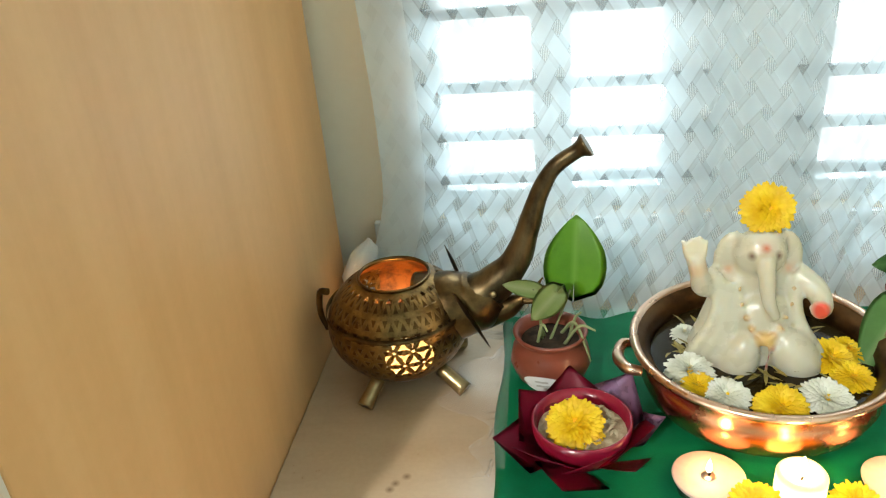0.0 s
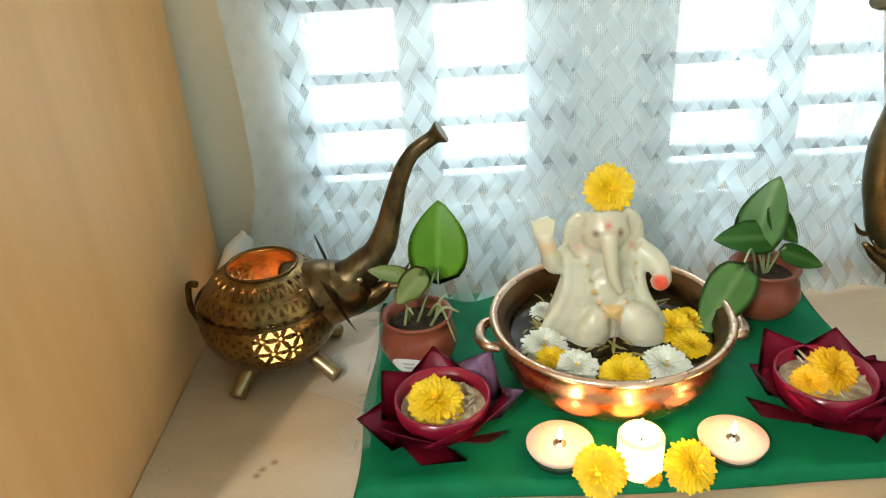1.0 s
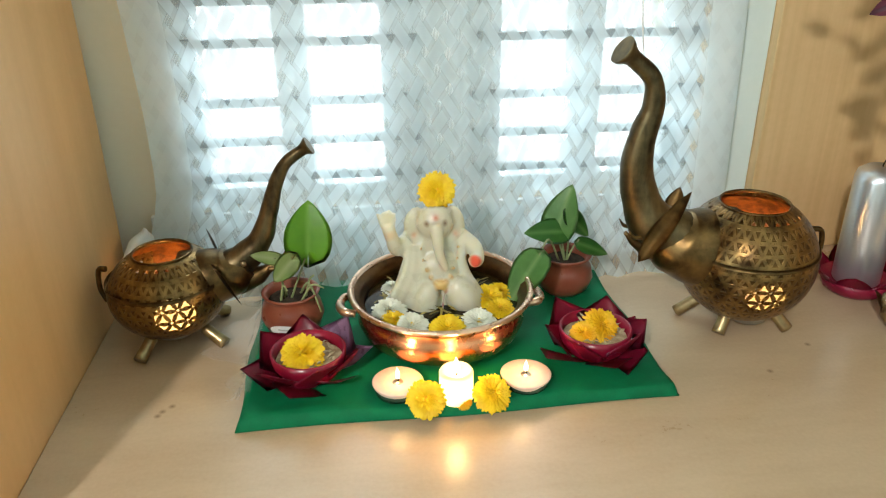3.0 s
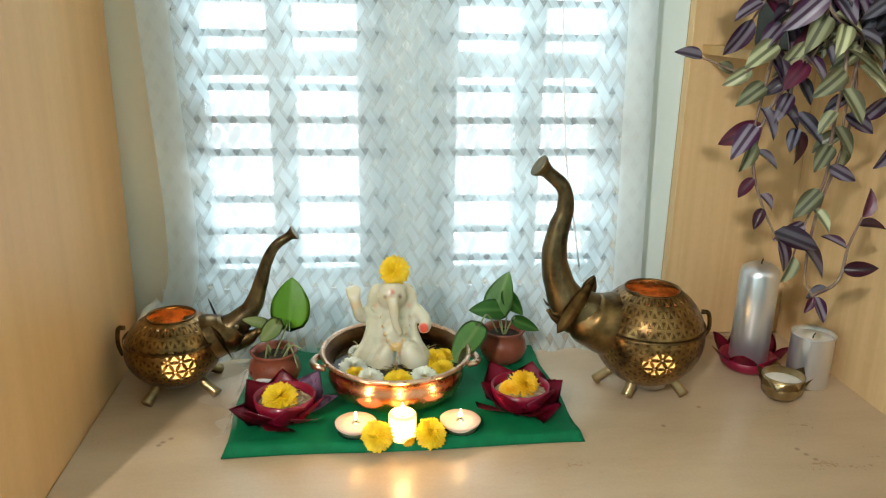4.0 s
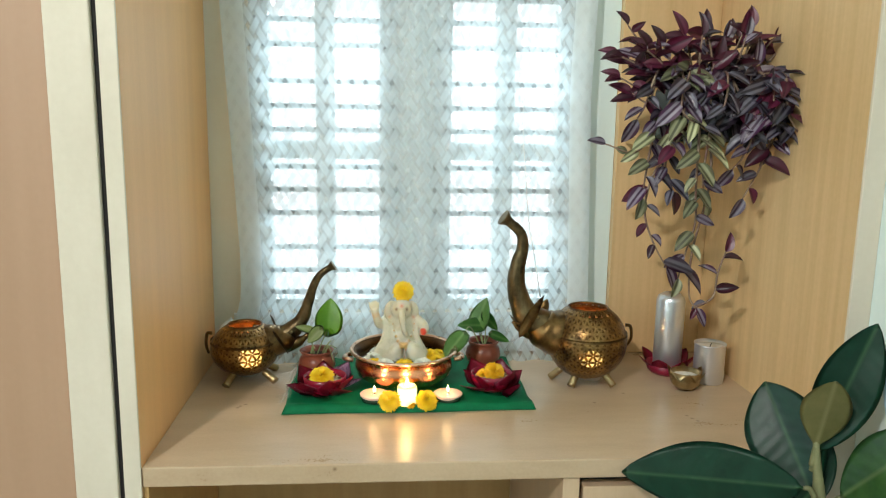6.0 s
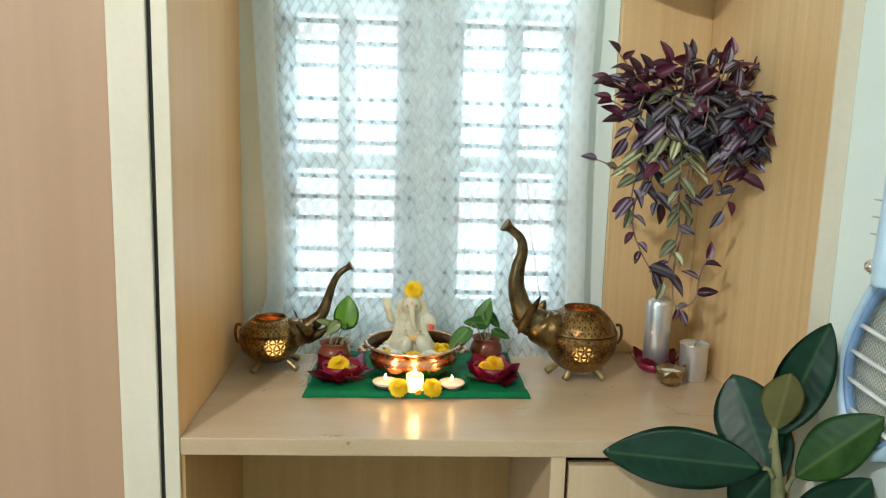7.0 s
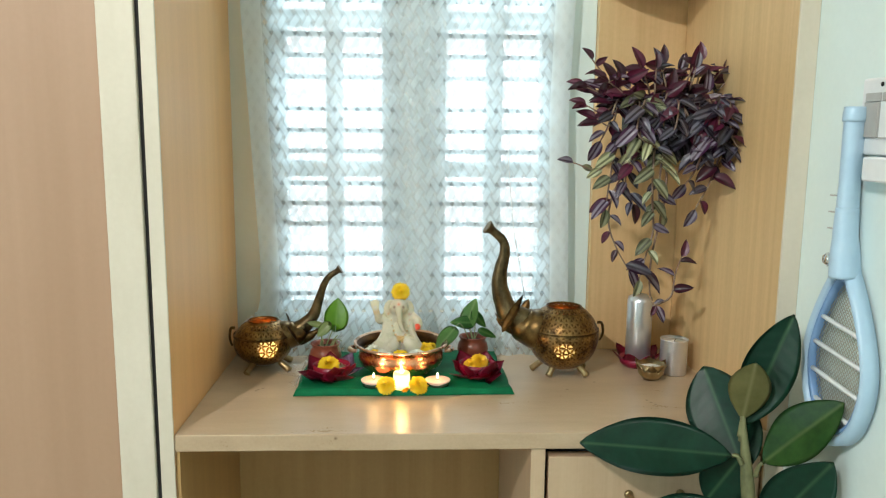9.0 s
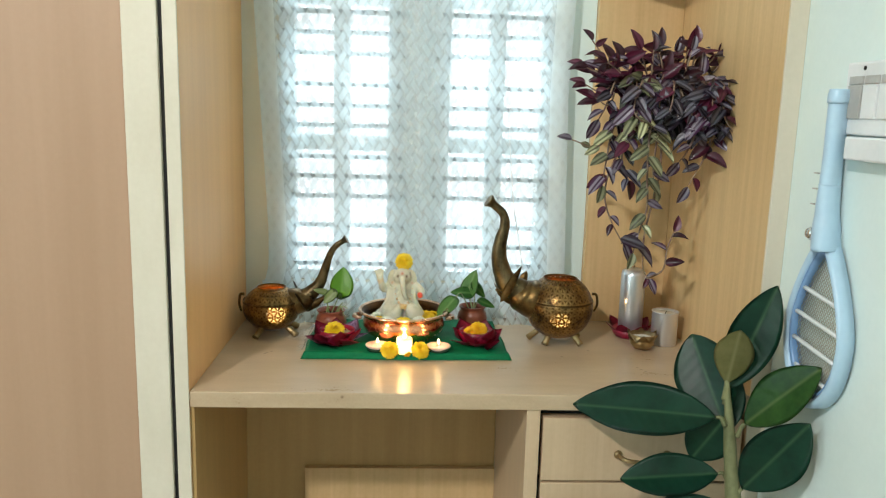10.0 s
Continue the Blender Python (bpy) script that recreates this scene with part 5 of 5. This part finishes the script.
# a mantle over the front of the pot
for k in range(21):
    x = -0.085 + 0.17 * k / 20 + rng.uniform(-0.012, 0.012)
    out = rng.uniform(0.02, 0.06)
    drop = rng.uniform(-0.03, 0.03)
    mats = (O, O, P, D) if -0.09 < x < -0.045 else (D, P, D, D, W) if x > -0.02 else (P, D, D, W)
    strand([(x * 0.8, -0.02, 0.085), (x * 1.05, -0.055 - out * 0.6, 0.105), (x * 1.1 + rng.uniform(-0.02, 0.02), -0.06 - out, 0.06 - drop * 0.5), (x * 1.1 + rng.uniform(-0.03, 0.03), -0.055 - out, 0.04 - drop)], mats, 0.019, 1.0, 0.02)
# wine-red wing beside the pot
for dz, dx, m in ((0.128, -0.160, W), (0.095, -0.155, W), (0.072, -0.135, W), (0.140, -0.120, W), (0.110, -0.130, W)):
    strand([(-0.06, -0.03, 0.09), (-0.09, -0.05, 0.105), (dx * 0.8, -0.06, dz - 0.012), (dx, -0.06, dz)], (m, W, W), 0.020, 0.85, 0.03)
# hanging strands, sparser towards their ends
strand([(-0.05, -0.05, 0.08), (-0.095, -0.085, 0.04), (-0.130, -0.085, -0.015), (-0.178, -0.08, -0.005)], (P, O, P), 0.030, 0.95, 0.08)
strand([(-0.06, -0.05, 0.08), (-0.105, -0.09, 0.02), (-0.115, -0.09, -0.04), (-0.120, -0.09, -0.085)], (O, P, P), 0.021, 1.0, 0.05)
strand([(-0.05, -0.05, 0.08), (-0.085, -0.10, 0.0), (-0.108, -0.09, -0.06), (-0.112, -0.085, -0.11), (-0.096, -0.085, -0.155), (-0.072, -0.085, -0.195)], (P, W, P), 0.024, 1.0, 0.08)
strand([(-0.03, -0.05, 0.08), (-0.065, -0.10, 0.02), (-0.088, -0.095, -0.03), (-0.072, -0.09, -0.075)], (W, D, P), 0.020, 0.95, 0.07)
strand([(-0.02, -0.05, 0.08), (-0.045, -0.11, 0.0), (-0.040, -0.10, -0.07), (-0.033, -0.09, -0.125), (-0.044, -0.085, -0.175), (-0.052, -0.085, -0.212)], (O, O, O, P), 0.022, 1.15, 0.07)
strand([(0.0, -0.05, 0.08), (-0.025, -0.10, 0.02), (-0.030, -0.10, -0.05), (-0.022, -0.09, -0.090)], (O, O, P), 0.026, 1.1, 0.09)
strand([(0.04, -0.05, 0.08), (0.075, -0.09, 0.03), (0.066, -0.09, -0.03), (0.040, -0.09, -0.085)], (P, W, W), 0.022, 1.0, 0.06)
strand([(0.03, -0.05, 0.08), (0.040, -0.10, 0.02), (0.030, -0.10, -0.02), (0.020, -0.09, -0.040)], (P, D, P), 0.026, 0.95, 0.06)
strand([(0.055, -0.04, 0.08), (0.090, -0.08, 0.06), (0.092, -0.08, 0.02), (0.080, -0.08, -0.010)], (P, W, P), 0.024, 0.95, 0.04)
# one long bare runner with a small shoot at its end
strand([(-0.01, -0.04, 0.08), (-0.012, -0.085, -0.05), (-0.030, -0.08, -0.17), (-0.028, -0.075, -0.24), (-0.018, -0.08, -0.262)], (P, W), 0.024, 0.85, 0.355)
strand([(-0.020, -0.080, -0.262), (0.010, -0.078, -0.245), (0.016, -0.077, -0.205), (0.026, -0.077, -0.172)], (W, W, P), 0.024, 0.9, 0.02)

# ---- rubber plant before the drawers ----
RUBBER = leaf_material("rubber_leaf", (0.004, 0.040, 0.022), (0.009, 0.072, 0.038), (0.06, 0.15, 0.07), 0.0016, 0.3)
RUBBER_UNDER = leaf_material("rubber_leaf_underside", (0.16, 0.15, 0.045), (0.24, 0.22, 0.08), (0.30, 0.28, 0.12), 0.003, 0.4)
RUBBER_LIGHT = leaf_material("rubber_leaf_young", (0.015, 0.075, 0.015), (0.05, 0.15, 0.03), (0.13, 0.22, 0.07), 0.0016, 0.28)
for m in (RUBBER, RUBBER_LIGHT, RUBBER_UNDER):
    bsdf = m.node_tree.nodes["Principled BSDF"]
    co = node(m, "TexCoord")
    mp = node(m, "Mapping", Scale=(1.0, 0.55, 0.0))
    wire(m, co, "Object", mp, "Vector")
    ab = node(m, "VectorMath")
    ab.operation = "ABSOLUTE"
    wire(m, mp, "Vector", ab, 0)
    wv = node(m, "TexWave", Scale=38.0, Distortion=1.2)
    wv.bands_direction = "DIAGONAL"
    wire(m, ab, "Vector", wv, "Vector")
    bp = node(m, "Bump", Strength=0.12, Distance=0.002)
    wire(m, wv, "Fac", bp, "Height")
    wire(m, bp, "Normal", bsdf, "Normal")
rub = thing("rubber_plant", (0.757, 0.075, 0.0), "rubber plant with large glossy dark green leaves", "plant")
part("pot", lathe([(0.0, 0.0), (0.10, 0.0), (0.105, 0.01), (0.11, 0.20), (0.115, 0.205), (0.115, 0.222), (0.106, 0.222), (0.102, 0.19)], 40), TERRACOTTA, rub)
part("soil", lathe([(0.1025, 0.18), (0.06, 0.19), (0.0, 0.185)], 32), SOIL, rub)
part("trunk", sweep([(0.02, 0.0, 0.18), (0.014, 0.005, 0.40), (0.014, 0.01, 0.58), (0.006, 0.03, 0.70), (-0.004, 0.045, 0.815)], [0.017, 0.015, 0.0135, 0.0100, 0.0040], 30, 12), BARK, rub)
for base, tip, up, w, mat, droop, blunt in (
        ((-0.006, 0.030, 0.758), (-0.222, 0.105, 0.752), (0.05, -0.62, 0.78), 0.100, RUBBER, 0.03, 0.95),
        ((0.004, 0.030, 0.722), (-0.038, 0.115, 0.862), (-0.60, -0.72, 0.30), 0.098, RUBBER, 0.05, 1.25),
        ((-0.002, 0.050, 0.785), (0.066, 0.060, 0.956), (-0.45, -0.85, 0.15), 0.073, RUBBER, -0.04, 0.95),
        ((-0.006, 0.045, 0.795), (0.000, 0.025, 0.895), (0.35, 0.9, 0.1), 0.058, RUBBER_UNDER, 0.0, 1.1),
        ((0.012, 0.025, 0.742), (0.084, -0.040, 0.862), (-0.50, -0.60, 0.60), 0.074, RUBBER_LIGHT, 0.08, 1.0),
        ((0.014, 0.015, 0.640), (0.080, -0.045, 0.775), (-0.35, -0.90, 0.25), 0.085, RUBBER, 0.06, 1.0),
        ((0.004, 0.040, 0.715), (0.022, 0.080, 0.815), (-0.2, -0.95, 0.2), 0.042, RUBBER, 0.0, 1.0),
        ((0.004, 0.035, 0.770), (-0.040, 0.060, 0.680), (-0.2, -0.9, 0.3), 0.070, RUBBER, 0.02, 1.0),
        ((0.006, 0.030, 0.668), (-0.150, 0.060, 0.645), (0.05, -0.60, 0.80), 0.075, RUBBER, 0.04, 0.95),
        ((0.010, 0.010, 0.630), (-0.160, -0.030, 0.585), (0.05, -0.60, 0.80), 0.085, RUBBER, 0.05, 0.95)):
    ln = (Vector(tip) - Vector(base)).length
    b0 = Vector(base) + (Vector(tip) - Vector(base)).normalized() * 0.015
    part("petiole", sweep([Vector(base) + Vector((0, 0, -0.012)), Vector(base).lerp(b0, 0.5), b0], [0.004, 0.0032, 0.0026], 8, 8), BARK, rub)
    part("leaf", leaf_mesh(ln - 0.010, w, 22, 10, 0.16, droop, blunt, 0.0008, 0.04), mat, rub, at=aim(b0, tip, up))

# ---- on the side wall: swatter racket and switchboard ----
rk = thing("swatter_racket", (0.868, 0.063, 0.908), "pale blue electric insect swatter hanging on the wall", "racket")


def outline(k, n=64):
    """Head ring in the wall plane, drawn out to the throat at the top."""
    pts = []
    for i in range(n):
        a = 2 * math.pi * i / n
        y, z = 0.077 * math.sin(a), 0.112 * math.cos(a)
        if z > 0:
            y *= 1 - 0.50 * (z / 0.112) ** 1.4
            z *= 1.28
        pts.append((y * k, z * k - (1 - k) * -0.004))
    return pts


def ring(k0, k1, x0, x1):
    bm = bmesh.new()
    n = 64
    a, b = outline(k0, n), outline(k1, n)
    loops = [[bm.verts.new((x, y, z)) for y, z in p] for x, p in ((x0, a), (x1 + 0.004, a), (x1, [((u[0] + w[0]) / 2, (u[1] + w[1]) / 2) for u, w in zip(a, b)]), (x1 + 0.004, b), (x0, b))]
    loops.append(loops[0])
    for p, q in zip(loops, loops[1:]):
        for i in range(n):
            bm.faces.new((p[i], p[(i + 1) % n], q[(i + 1) % n], q[i])).smooth = True
    bmesh.ops.recalc_face_normals(bm, faces=bm.faces)
    return bm


head = part("frame", ring(1.0, 0.88, -0.004, -0.027), SKYBLUE, rk)
part("inner_ring", ring(0.876, 0.80, -0.006, -0.022), BLUE, rk, "mid blue inner ring")
NET = material("grey_net", (0.46, 0.43, 0.35), 0.45, 0.3)
net = bmesh.new()
for k in range(-26, 27):
    for s in (-1, 1):
        pts = []
        for j in range(-60, 61):
            y, z = j * 0.0016, s * j * 0.0016 + k * 0.0068
            lim = 0.0625 * (1 - 0.46 * max(0, z / 0.112) ** 1.4)
            zz = z / 0.091 if z < 0 else z / 0.113
            if abs(zz) < 1 and abs(y) < lim * math.sqrt(1 - zz * zz):
                pts.append((y, z))
        if len(pts) > 2:
            sweep([(-0.011, *pts[0]), (-0.011, *[(p + q) / 2 for p, q in zip(pts[0], pts[-1])]), (-0.011, *pts[-1])], [0.0005, 0.0005], 2, 4, net)
part("net", net, NET, rk, "fine metal net")
for z in (-0.066, -0.026, 0.014, 0.054):
    half = 0.0615 * math.sqrt(max(0, 1 - (z / 0.1) ** 2)) * (1 - 0.3 * max(0, z / 0.108))
    rib = sweep([(-0.016, half, z + 0.004), (-0.0165, 0, z), (-0.016, -half, z - 0.004)], [0.0034, 0.0034], 6, 8)
    part("rib", rib, WHITE_PLASTIC, rk)
part("throat", sweep([(-0.016, 0.0, 0.122), (-0.017, 0.002, 0.150), (-0.018, 0.004, 0.180), (-0.018, 0.005, 0.215)], [0.031, 0.0290, 0.0245, 0.0222], 20, 24, None, 0.62), SKYBLUE, rk)
hd = part("handle", sweep([(-0.018, 0.005, 0.212), (-0.018, 0.005, 0.25), (-0.018, 0.005, 0.322), (-0.018, 0.005, 0.333)], [0.0222, 0.0212, 0.0222, 0.0235], 20, 24, None, 0.60), SKYBLUE, rk)
part("end_cap", sweep([(-0.018, 0.005, 0.327), (-0.018, 0.005, 0.337), (-0.018, 0.005, 0.346)], [0.0242, 0.0245, 0.0225], 6, 24, None, 0.62), SKYBLUE, rk)
for z in (0.185, 0.207, 0.229):
    part("groove", box(-0.034, -0.030, 0.010, 0.022, z, z + 0.0016), GREY_PLASTIC, hd)
part("button", lathe([(0.0, 0.006), (0.006, 0.005), (0.0095, 0.0), (0.0, -0.004)], 20, None, Matrix.Translation((-0.0345, 0.012, 0.144)) @ pose(0, 0, 0, 0, -90)), CHROME, rk, "round chrome button")
sb = thing("switchboard", (0.868, -0.006, 1.245), "white wall switchboard with three switches", "switch")
part("plate", box(-0.010, -0.0005, -0.085, 0.078, -0.052, 0.045, 0.003), WHITE_PLASTIC, sb)
for k in range(4):
    y = 0.050 - 0.036 * k
    sw = part("switch", box(-0.014, -0.010, y - 0.015, y + 0.015, -0.030, 0.014, 0.001), GREY_PLASTIC if k == 0 else WHITE_PLASTIC, sb)
    part("switch_cover", box(-0.0125, -0.010, y - 0.016, y + 0.016, 0.015, 0.026, 0.001), GREY_PLASTIC, sb)
part("screw", lathe([(0.0, 0.001), (0.003, 0.0008), (0.003, 0.0), (0.0, 0.0)], 10, None, Matrix.Translation((-0.0102, 0.035, 0.036)) @ pose(0, 0, 0, 0, -90)), BLACK, sb)
part("lower_box", box(-0.022, -0.0005, -0.085, 0.045, -0.085, -0.054, 0.003), WHITE_PLASTIC, sb)
